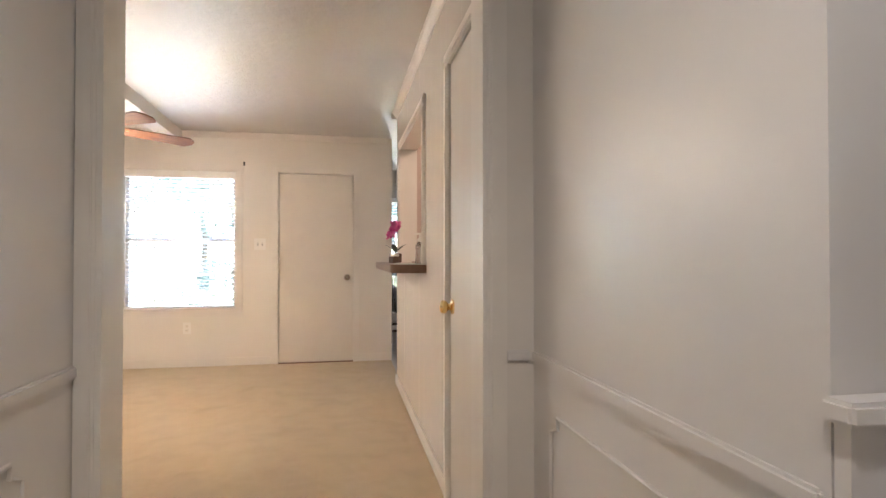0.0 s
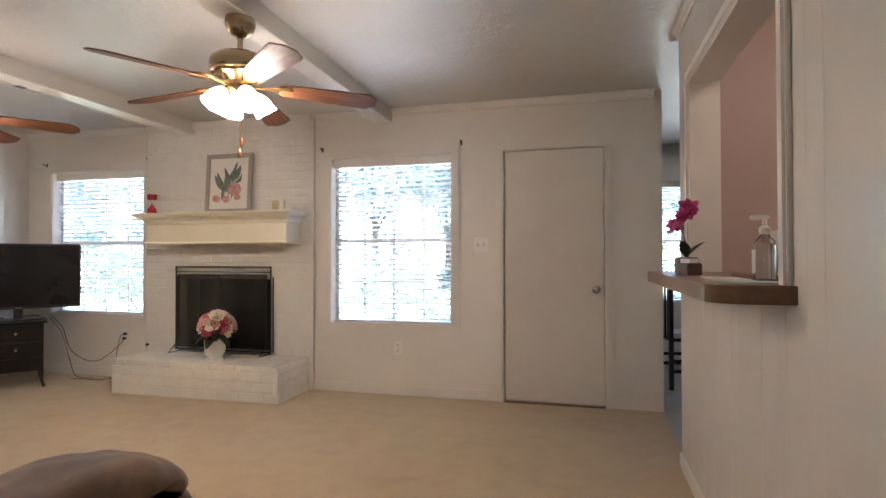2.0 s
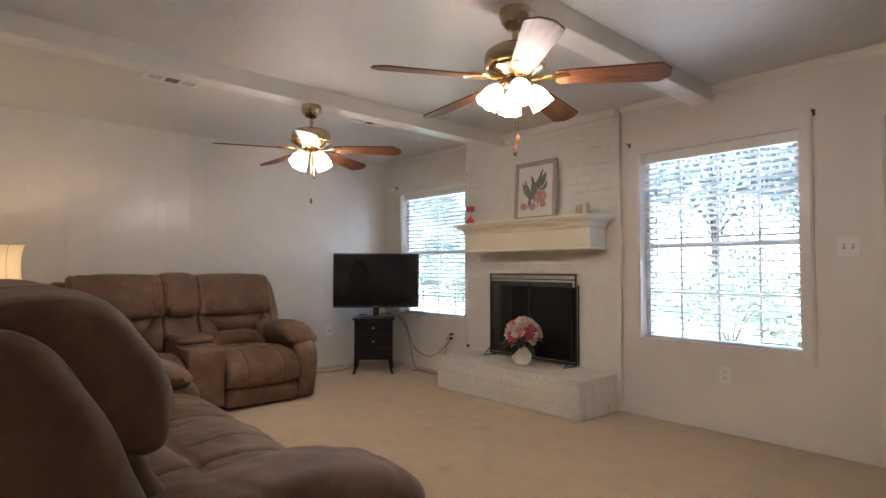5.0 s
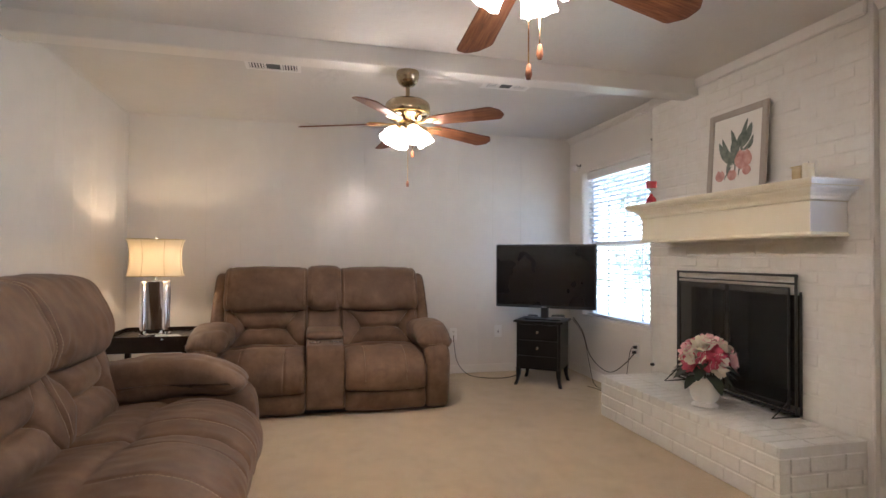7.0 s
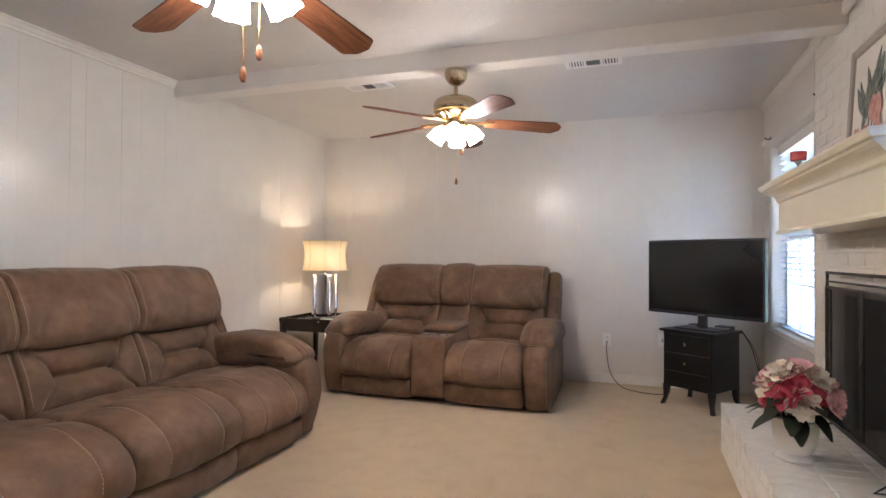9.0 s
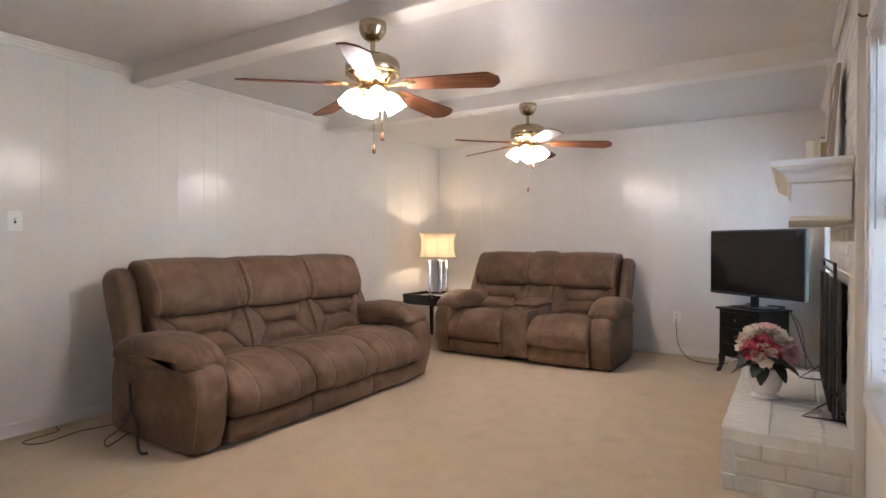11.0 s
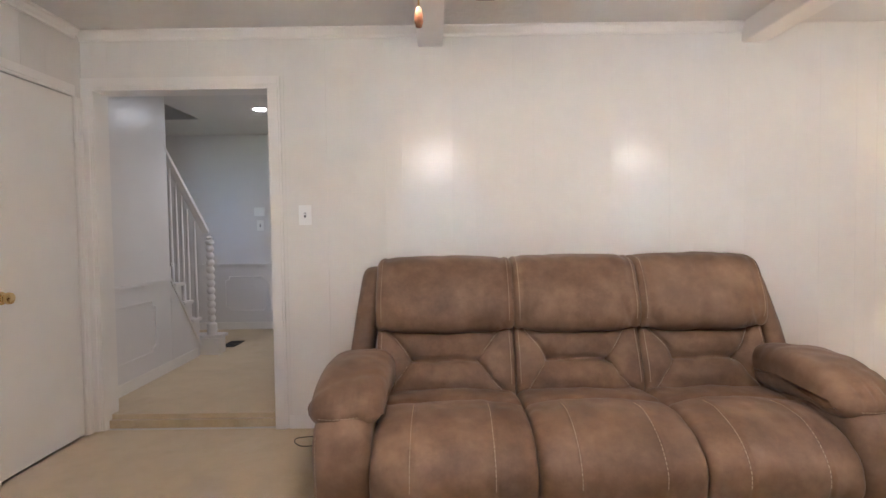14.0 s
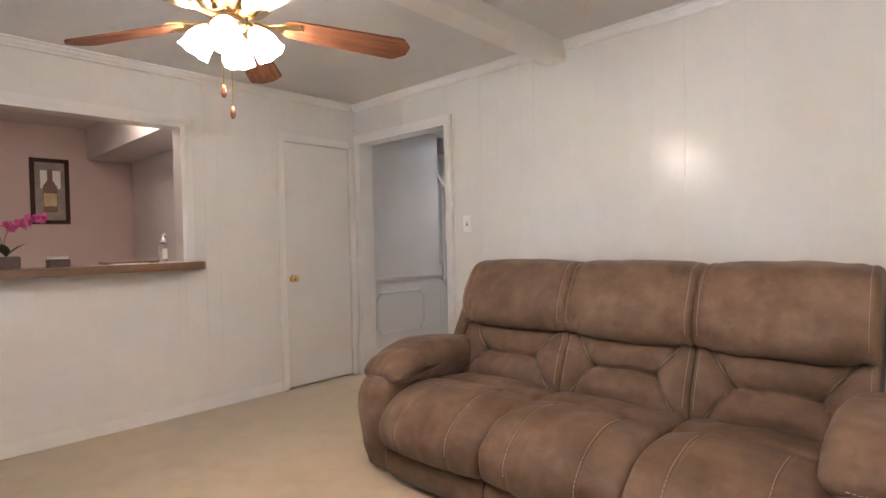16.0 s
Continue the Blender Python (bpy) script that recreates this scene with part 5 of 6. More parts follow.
def flat_shape(name, poly, mat, parent, y):
    bm = extrude(bmesh.new(), poly, y, y - 0.0012, lambda a, b, d: (a, d, b))
    part(name, bm, mat, parent)


def blade_shape(x0, z0, x1, z1, w, bow):
    """A long leaf from one point to the other, bowed sideways."""
    d = Vector((x1 - x0, z1 - z0))
    n = Vector((-d.y, d.x)).normalized()
    a, b = [], []
    for i in range(10):
        s = i / 9
        p = Vector((x0, z0)) + d * s + n * bow * math.sin(math.pi * s)
        h = 1.25 * w * math.sin(math.pi * (0.06 + 0.92 * s)) ** 0.8
        a.append(tuple(p + n * h))
        b.append(tuple(p - n * h))
    return a + b[::-1]


def tulip_print():
    t = picture("tulip_picture", "taupe-framed botanical print of coral tulips leaning on the mantel", pose(-1.115, BY - 0.055, 1.581, -3.5), 0.485, 0.555, 0.042, GREYFRAME, PAPER)
    y = -0.0105
    for k, lf in enumerate(((0.0, 0.21, -0.125, 0.385, 0.016, 0.02), (0.0, 0.21, -0.05, 0.43, 0.017, -0.012), (0.0, 0.22, 0.045, 0.40, 0.018, 0.014), (0.045, 0.27, 0.085, 0.475, 0.015, 0.012), (0.06, 0.28, 0.135, 0.36, 0.014, -0.02), (-0.01, 0.20, -0.105, 0.30, 0.013, -0.016), (-0.03, 0.20, -0.15, 0.36, 0.020, 0.012), (-0.02, 0.24, -0.02, 0.37, 0.022, 0.0), (0.05, 0.30, 0.12, 0.44, 0.022, -0.008), (-0.06, 0.13, -0.05, 0.24, 0.012, 0.004))):
        flat_shape("printed_leaf", blade_shape(*lf), LEAFP, t, y - 0.0003 * k)
    for k, st in enumerate(((0.0, 0.10, 0.01, 0.30, 0.004, 0.005), (0.03, 0.12, 0.055, 0.23, 0.004, 0.004), (-0.09, 0.11, -0.02, 0.20, 0.003, 0.006))):
        flat_shape("printed_stem", blade_shape(*st), LEAFP, t, y - 0.002 - 0.0003 * k)
    for k, (cx, cz, rr) in enumerate(((0.065, 0.225, 0.062), (-0.125, 0.14, 0.036), (-0.02, 0.135, 0.034), (0.10, 0.15, 0.03))):
        for j, (dx, bw) in enumerate(((-0.45, 0.012), (0.45, -0.012), (0.0, 0.0))):
            flat_shape("printed_petal", blade_shape(cx + dx * 0.3 * rr, cz - rr, cx + dx * rr, cz + rr * (1.0 - 0.1 * j), rr * 0.5, bw * rr / 0.05), CORAL, t, y - 0.003 - 0.0004 * j - 0.001 * k)


tulip_print()


def wine_print():
    t = picture("wine_picture", "dark-framed print of a wine bottle on the kitchen wall", pose(KX - 0.002, 4.31, 1.46, 0, 0, -90), 0.33, 0.66, 0.04, DARKFRAME, TAUPE)
    y = -0.0105
    flat_shape("printed_panel", [(-0.08, 0.36), (0.09, 0.36), (0.09, 0.54), (-0.08, 0.54)], PAPER, t, y)
    flat_shape("printed_bottle", [(-0.06, 0.12), (0.06, 0.12), (0.06, 0.38), (0.022, 0.44), (0.022, 0.55), (-0.022, 0.55), (-0.022, 0.44), (-0.06, 0.38)], WOODBAR, t, y - 0.002)
    flat_shape("printed_label", [(-0.055, 0.18), (0.055, 0.18), (0.055, 0.31), (-0.055, 0.31)], GOLDTIN, t, y - 0.004)


wine_print()


# ---- mantel ornaments ----
def mantel_things():
    z = 1.581
    t = thing("candle_holder", "red glass candle holder with a slim waist", "candle holder", pose(-1.885, BY - 0.13, z) @ Matrix.Scale(1.15, 4))
    turned("foot", [(0, 0), (0.03, 0), (0.034, 0.01), (0.036, 0.03), (0.028, 0.055), (0.012, 0.07), (0.008, 0.085)], REDGLASS, t, 20, "red glass globe foot")
    turned("stem", [(0.008, 0.082), (0.007, 0.10), (0.014, 0.112), (0.022, 0.12)], CHROME, t, 16, "clear glass stem")
    turned("cup", [(0.022, 0.12), (0.034, 0.122), (0.036, 0.165), (0.030, 0.165), (0.03, 0.15), (0, 0.15)], REDGLASS, t, 20, "red candle cup")
    t = thing("candle_box", "small ivory and gold candle box on the mantel", "ornament", pose(-0.565, BY - 0.13, z))
    boxes("box_body", GOLDTIN, t, (-0.035, 0.025, -0.03, 0.03, 0, 0.085), bevel=0.004)
    boxes("box_lid", GOLDTIN, t, (-0.04, 0.03, -0.034, 0.034, 0.085, 0.095), bevel=0.003)
    t = thing("pillar_candle", "short ivory pillar candle on the mantel", "candle", pose(-0.505, BY - 0.15, z))
    turned("wax", [(0, 0), (0.027, 0), (0.028, 0.004), (0.028, 0.098), (0.022, 0.1), (0, 0.094)], IVORY, t, 22)
    part("wick", tube(bmesh.new(), [(0, 0, 0.094), (0.002, 0, 0.108)], 0.0015, 5), IRON, t)


mantel_things()


def flower_vase():
    t = thing("flower_vase", "white ceramic vase of pink and ivory silk flowers on the hearth", "flower vase", pose(-1.02, 6.395, HZ + 0.001) @ Matrix.Scale(1.14, 4))
    turned("vase", [(0, 0.0), (0.062, 0.0), (0.066, 0.0066), (0.058, 0.0153), (0.046, 0.024), (0.06, 0.0371), (0.073, 0.0655), (0.077, 0.1092), (0.078, 0.1474), (0.083, 0.1551), (0.079, 0.1583), (0.07, 0.1474), (0.066, 0.0655), (0, 0.0546)], CERAMIC, t, 32)
    kinds = [bloom_mesh("bloom", PINK, 0.062, 4, 8, 1), bloom_mesh("bloom", ROSE, 0.056, 4, 8, 2), bloom_mesh("bloom", IVORY, 0.060, 4, 8, 3), bloom_mesh("bloom", IVORY, 0.044, 3, 6, 4)]
    rnd = random.Random(8)
    order = (2, 0, 1, 0, 3, 1, 0, 2, 1, 0, 2, 3, 0, 1, 2, 0, 2, 3)
    for k in range(22):
        a, e = 2.4 * k, math.asin(-0.1 + 1.08 * (k + 0.5) / 22)
        d = Vector((math.cos(a) * math.cos(e), math.sin(a) * math.cos(e), math.sin(e) + 0.1))
        p = Vector((0, 0, 0.228)) + Vector((d.x * 0.118, d.y * 0.118, d.z * 0.105)) * rnd.uniform(0.82, 1.12)
        piece("bloom", kinds[order[k % 18]], t, aim(p, d) @ pose(0, 0, -0.02, 0, 0, rnd.uniform(0, 360)))
    lm = leaf_mesh("leaf", FLEAF, 0.10, 0.032, 0.7)
    for k in range(20):
        piece("leaf", lm, t, pose(0, 0, rnd.uniform(0.15, 0.22), 0, rnd.uniform(-28, 12), 18 * k + rnd.uniform(-8, 8)) @ pose(0.05, 0, 0))
    for k in range(8):
        a = 0.8 * k
        part("stem", tube(bmesh.new(), [(0.02 * math.cos(a), 0.02 * math.sin(a), 0.06), (0.06 * math.cos(a), 0.06 * math.sin(a), 0.26)], 0.003, 5), FLEAF, t)


flower_vase()


# ---- television corner ----
TVM = pose(-3.03, 6.235, 0.0, 0, 0, 53)


def tv_stand():
    t = thing("tv_stand", "black two-drawer nightstand used as a television stand", "nightstand", TVM)
    w, d, h = 0.215, 0.19, 0.60
    boxes("body", BLACKWOOD, t, (-w + 0.01, w - 0.01, -d + 0.008, d, 0.15, h - 0.02), bevel=0.004)
    boxes("top", BLACKWOOD, t, (-w - 0.018, w + 0.018, -d - 0.018, d + 0.01, h - 0.02, h), bevel=0.006)
    for z0, z1 in ((0.43, 0.565), (0.285, 0.42)):
        dr = boxes("drawer_front", BLACKWOOD, t, (-w + 0.03, w - 0.03, -d - 0.006, -d + 0.02, z0, z1), bevel=0.004)
        turned("knob", [(0, 0), (0.005, 0), (0.006, 0.012), (0.014, 0.018), (0.012, 0.026), (0, 0.029)], NICKEL, dr, 14, "silver knob", pose(0, -d - 0.006, (z0 + z1) / 2, 90))
    boxes("lower_panel", BLACKWOOD, t, (-w + 0.03, w - 0.03, -d - 0.002, -d + 0.02, 0.165, 0.275), bevel=0.003)
    for sx in (-1, 1):
        for sy in (-1, 1):
            bm = bmesh.new()
            prof = [(0.0, 0.16, 0.022), (0.0, 0.10, 0.018), (0.006, 0.05, 0.013), (0.022, 0.0, 0.014)]
            rings = []
            for o, z, r in prof:
                cx, cy = sx * (w - 0.028 + o), sy * (d - 0.025 + (o if sy < 0 else o))
                rings.append([bm.verts.new((cx + a * r, cy + b * r, z)) for a, b in ((-1, -1), (1, -1), (1, 1), (-1, 1))])
            for a, b in zip(rings, rings[1:]):
                for i in range(4):
                    bm.faces.new((a[i], a[(i + 1) % 4], b[(i + 1) % 4], b[i]))
            bm.faces.new(rings[0]); bm.faces.new(rings[-1])
            bmesh.ops.recalc_face_normals(bm, faces=bm.faces)
            part("leg", bm, BLACKWOOD, t)


def television():
    t = thing("television", "black flat-screen television, switched off, on a black stand", "television", TVM @ pose(0.02, -0.02, 0.60))
    w, z0, z1 = 0.478, 0.105, 0.71
    boxes("cabinet", BLACKPL, t, (-w, w, -0.008, 0.045, z0, z1), bevel=0.006)
    boxes("screen", SCREEN, t, (-w + 0.014, w - 0.014, -0.0105, -0.0075, z0 + 0.026, z1 - 0.016))
    boxes("badge", GREYPL, t, (-0.025, 0.025, -0.010, -0.0075, z0 + 0.008, z0 + 0.014))
    boxes("neck", BLACKPL, t, (-0.035, 0.035, 0.0, 0.03, 0.012, z0 + 0.02), bevel=0.004)
    boxes("foot", BLACKPL, t, (-0.17, 0.17, -0.10, 0.11, 0.0, 0.012), bevel=0.004)


tv_stand()
television()


def set_top_box(x, y, w, d, h, a, label, name):
    t = thing(name, label, "device", TVM @ pose(x, y, 0.6005, 0, 0, a))
    boxes("case", BLACKPL, t, (-w / 2, w / 2, -d / 2, d / 2, 0, h), bevel=0.004)
    boxes("front_strip", GREYPL, t, (-w / 2 + 0.005, w / 2 - 0.005, -d / 2 - 0.001, -d / 2 + 0.001, h * 0.3, h * 0.7))


set_top_box(0.12, 0.13, 0.12, 0.09, 0.03, 8, "small black set-top box beside the television", "set_top_box")
set_top_box(-0.13, 0.135, 0.08, 0.06, 0.022, -10, "small black adapter box on the stand", "adapter_box")


def cord(name, label, pts, r=0.0035, n=36, mat=None):
    bm = tube(bmesh.new(), spline(pts, n), r, 6)
    tagged(part(name, bm, mat or CORD, smooth=True), label, "cable")


def outlet(x, y, z, rz, label="white duplex wall outlet", holes=True, w=0.078, h=0.122, name="wall_outlet", group="wall outlets"):
    t = thing(name, label, "outlet" if holes else "switch", pose(x, y, z, 0, 0, rz), group=group)
    boxes("cover_plate", PLASTIC, t, (-w / 2, w / 2, -0.007, 0.0, -h / 2, h / 2), bevel=0.0025)
    if holes:
        for dz in (-0.022, 0.022):
            boxes("socket", TRIM, t, (-0.016, 0.016, -0.0085, -0.005, dz - 0.014, dz + 0.014), bevel=0.002)
            boxes("slot", BLACKPL, t, (-0.007, -0.005, -0.0092, -0.008, dz - 0.002, dz + 0.007), (0.005, 0.007, -0.0092, -0.008, dz - 0.002, dz + 0.007))
    else:
        n = max(1, round(w / 0.055) - 0) if w > 0.1 else 1
        for k in range(n):
            cx = (k - (n - 1) / 2) * 0.046
            boxes("switch_recess", BLACKPL if n == 1 else GREYPL, t, (cx - 0.006, cx + 0.006, -0.0082, -0.005, -0.015, 0.015))
            boxes("toggle", PLASTIC, t, (cx - 0.004, cx + 0.004, -0.018, -0.006, 0.0, 0.010), bevel=0.001)
    return t


outlet(0.50, YN - 0.001, 0.40, 0)
outlet(-2.33, YN - 0.001, 0.405, 0)
outlet(XW + 0.001, 5.50, 0.40, 90)
outlet(XW + 0.001, 5.98, 0.42, 90, "blank white wall plate", holes=False)
outlet(1.225, YN - 0.001, 1.28, 0, "white double light switch by the door", holes=False, w=0.118, name="light_switch", group="light switches")
outlet(1.225, YS + 0.001, 1.33, 180, "white light switch by the hall opening", holes=False, name="light_switch", group="light switches")
outlet(2.98, 5.499, 1.25, 0, "white light switch in the kitchen", holes=False, name="light_switch", group="light switches")
cord("television_cable", "black cable looping from the television to the outlet", [(-2.93, 6.50, 0.62), (-2.86, 6.56, 0.50), (-2.83, 6.62, 0.28), (-2.70, 6.68, 0.17), (-2.55, 6.70, 0.18), (-2.42, 6.74, 0.28), (-2.335, 6.775, 0.385)], 0.004)
cord("power_cable", "thin dark cable hanging to the carpet", [(-2.325, 6.775, 0.43), (-2.37, 6.755, 0.40), (-2.40, 6.74, 0.22), (-2.36, 6.70, 0.05), (-2.45, 6.62, 0.006), (-2.65, 6.60, 0.006), (-2.78, 6.57, 0.006)], 0.003)
cord("power_cable", "thin dark cable behind the stand", [(-2.98, 6.52, 0.60), (-2.92, 6.60, 0.45), (-2.86, 6.63, 0.2), (-2.78, 6.64, 0.02), (-2.6, 6.66, 0.006)], 0.003)
cord("floor_cable", "dark cable lying on the carpet to the outlet", [(XW + 0.012, 5.50, 0.38), (XW + 0.04, 5.50, 0.30), (XW + 0.07, 5.53, 0.12), (-3.45, 5.62, 0.012), (-3.30, 5.75, 0.006), (-3.20, 5.92, 0.02), (-3.16, 6.02, 0.05)], 0.0038)
for x, z in ((-2.335, 0.385), (-2.325, 0.43)):
    bm = bmesh.new()
    box(bm, x - 0.014, x + 0.014, YN - 0.04, YN - 0.010, z - 0.012, z + 0.012)
    tagged(part("power_plug", bm, BLACKPL, bevel=0.004), "black power plug in the wall outlet", "plug", group="power plugs")
bm = lathe(bmesh.new(), [(0, 0), (0.012, 0), (0.012, 0.02), (0.006, 0.03), (0, 0.03)], 10)
tagged(part("gas_key", bm, IRON, at=pose(-2.10 + 0.06, BY - 0.002, 0.34, 90)), "small dark gas valve key by the hearth", "valve")
t = thing("motion_sensor", "small white motion sensor in the wall corner", "sensor", pose(XW + 0.14, YN - 0.001, 2.12))
turned("sensor_body", [(0, 0), (0.03, 0), (0.034, 0.01), (0.03, 0.03), (0.015, 0.045), (0, 0.048)], PLASTIC, t, 18, at=pose(0, 0, 0, 90))


# ---- end table and lamp ----
def end_table():
    t = thing("end_table", "dark espresso end table with a raised tray edge", "end table", pose(-2.92, 2.90, 0))
    w, h = 0.31, 0.565
    boxes("top", ESPRESSO, t, (-w, w, -w, w, h - 0.03, h - 0.012), bevel=0.003)
    for b in ((-w, w, -w, -w + 0.018, h - 0.012, h + 0.012), (-w, w, w - 0.018, w, h - 0.012, h + 0.012), (-w, -w + 0.018, -w + 0.018, w - 0.018, h - 0.012, h + 0.012), (w - 0.018, w, -w + 0.018, w - 0.018, h - 0.012, h + 0.012)):
        boxes("tray_edge", ESPRESSO, t, b, bevel=0.003)
    for b in ((-w + 0.03, w - 0.03, -w + 0.02, -w + 0.04, h - 0.11, h - 0.031), (-w + 0.03, w - 0.03, w - 0.04, w - 0.02, h - 0.11, h - 0.031), (-w + 0.02, -w + 0.04, -w + 0.041, w - 0.041, h - 0.11, h - 0.031), (w - 0.04, w - 0.02, -w + 0.041, w - 0.041, h - 0.11, h - 0.031)):
        boxes("apron", ESPRESSO, t, b, bevel=0.002)
    for sx in (-1, 1):
        for sy in (-1, 1):
            bm = bmesh.new()
            lo = [bm.verts.new((sx * (w - 0.03) + a * 0.014 + sx * 0.008, sy * (w - 0.03) + b * 0.014 + sy * 0.008, 0)) for a, b in ((-1, -1), (1, -1), (1, 1), (-1, 1))]
            hi = [bm.verts.new((sx * (w - 0.03) + a * 0.024, sy * (w - 0.03) + b * 0.024, h - 0.031)) for a, b in ((-1, -1), (1, -1), (1, 1), (-1, 1))]
            bm.faces.new(lo[::-1]); bm.faces.new(hi)
            for i in range(4):
                bm.faces.new((lo[i], lo[(i + 1) % 4], hi[(i + 1) % 4], hi[i]))
            part("leg", bm, ESPRESSO, t)


end_table()


def squircle(bm, prof, n=32, p=4.0, cap=True):
    rings = []
    for r, z in prof:
        ring = []
        for k in range(n):
            a = 2 * math.pi * k / n
            c, s = math.cos(a), math.sin(a)
            q = (abs(c) ** p + abs(s) ** p) ** (-1 / p)
            ring.append(bm.verts.new((r * q * c, r * q * s, z)))
        rings.append(ring)
    for a, b in zip(rings, rings[1:]):
        for k in range(n):
            bm.faces.new((a[k], a[(k + 1) % n], b[(k + 1) % n], b[k]))
    return rings


def table_lamp():
    z0 = 0.5535
    t = thing("table_lamp", "chrome table lamp with a lit cream fabric shade", "lamp", pose(-2.93, 2.89, z0, 0, 0, 8))
    bm = bmesh.new()
    r = squircle(bm, [(0.11, 0.0), (0.11, 0.012), (0.10, 0.018)], 40, 3)
    bm.faces.new(r[-1])
    part("base", bm, CHROME, t, smooth=False)
    bm = bmesh.new()
    r = squircle(bm, [(0.084, 0.018), (0.084, 0.42), (0.078, 0.426)], 64, 5)
    bm.faces.new(r[-1])
    part("column", bm, CHROME, t, "mirror chrome column", smooth=True).data.set_sharp_from_angle(angle=radians(40))
    for sx in (-1, 1):
        for sy in (-1, 1):
            turned("corner_rod", [(0.0, 0.018), (0.022, 0.018), (0.022, 0.418), (0.018, 0.424), (0.0, 0.424)], CHROME, t, 20, "chrome corner rod", pose(sx * 0.078, sy * 0.078, 0))
    turned("neck", [(0.02, 0.42), (0.02, 0.432), (0.008, 0.436), (0.008, 0.50), (0.02, 0.51), (0.02, 0.56), (0, 0.56)], CHROME, t, 16)
    bm = bmesh.new()
    prof = [(0.200, 0.465), (0.190, 0.50), (0.182, 0.56), (0.180, 0.62), (0.184, 0.68), (0.196, 0.735), (0.205, 0.75)]
    squircle(bm, prof, 48, 3.2)
    sh = part("shade", bm, SHADE_LIT, t, "lit cream fabric shade", smooth=True)
    for zz, rr in ((0.465, 0.201), (0.75, 0.206)):
        pts = []
        for k in range(41):
            a = 2 * math.pi * k / 40
            c, s = math.cos(a), math.sin(a)
            q = (abs(c) ** 3.2 + abs(s) ** 3.2) ** (-1 / 3.2)
            pts.append((rr * q * c, rr * q * s, zz))
        part("trim_band", tube(bmesh.new(), pts, 0.004, 5), GOLDTIN, sh)
    for k in range(8):
        a = math.pi / 4 * k + 0.39
        c, s = math.cos(a), math.sin(a)
        q = (abs(c) ** 3.2 + abs(s) ** 3.2) ** (-1 / 3.2)
        part("shade_rib", tube(bmesh.new(), [((rr + 0.001) * q * c, (rr + 0.001) * q * s, z) for rr, z in prof], 0.0022, 5), GOLDTIN, sh)
    turned("finial", [(0.004, 0.56), (0.004, 0.755), (0.012, 0.762), (0.008, 0.775), (0, 0.778)], CHROME, t, 12)
    lamp = bpy.data.lights.new("table_lamp_bulb", "POINT")
    lamp.energy, lamp.color, lamp.shadow_soft_size = LAMP_WATTS, (1.0, 0.74, 0.45), 0.03
    new("table_lamp_bulb", lamp).matrix_basis = pose(-2.93, 2.89, z0 + 0.60)


table_lamp()
bm = bmesh.new()
box(bm, -0.11, 0.11, -0.08, 0.08, 0, 0.008)
tagged(part("magazine", bm, PAPERS, at=pose(-2.74, 3.04, 0.5535, 0, 0, 25)), "magazine lying on the end table", "magazine")

# cables by the sofa
cord("sofa_power_cord", "dark power cord on the carpet beside the sofa", [(1.02, YS + 0.03, 0.006), (1.04, 2.56, 0.006), (1.06, 2.62, 0.006), (1.26, 2.66, 0.006), (1.20, 2.78, 0.006), (1.0, 2.74, 0.006), (0.92, 2.84, 0.03), (0.90, 3.05, 0.10), (0.91, 3.22, 0.24)], 0.003, 60)
cord("recliner_cable", "black recliner cable hanging beside the sofa arm", [(0.915, 3.20, 0.36), (0.93, 3.25, 0.22), (0.925, 3.30, 0.12), (0.955, 3.36, 0.03), (0.98, 3.44, 0.012), (0.96, 3.47, 0.012)], 0.009, 30)
cord("recliner_cable", "black recliner cable loop beside the sofa arm", [(0.92, 3.28, 0.30), (0.95, 3.20, 0.12), (0.98, 3.05, 0.012), (1.02, 3.16, 0.008), (0.97, 3.30, 0.10)], 0.004, 30)


# ---- entry hall ----
HX = 2.67


def moulding(parent, pts, r=0.006):
    part("moulding", tube(bmesh.new(), pts, r, 6), HALLW, parent)


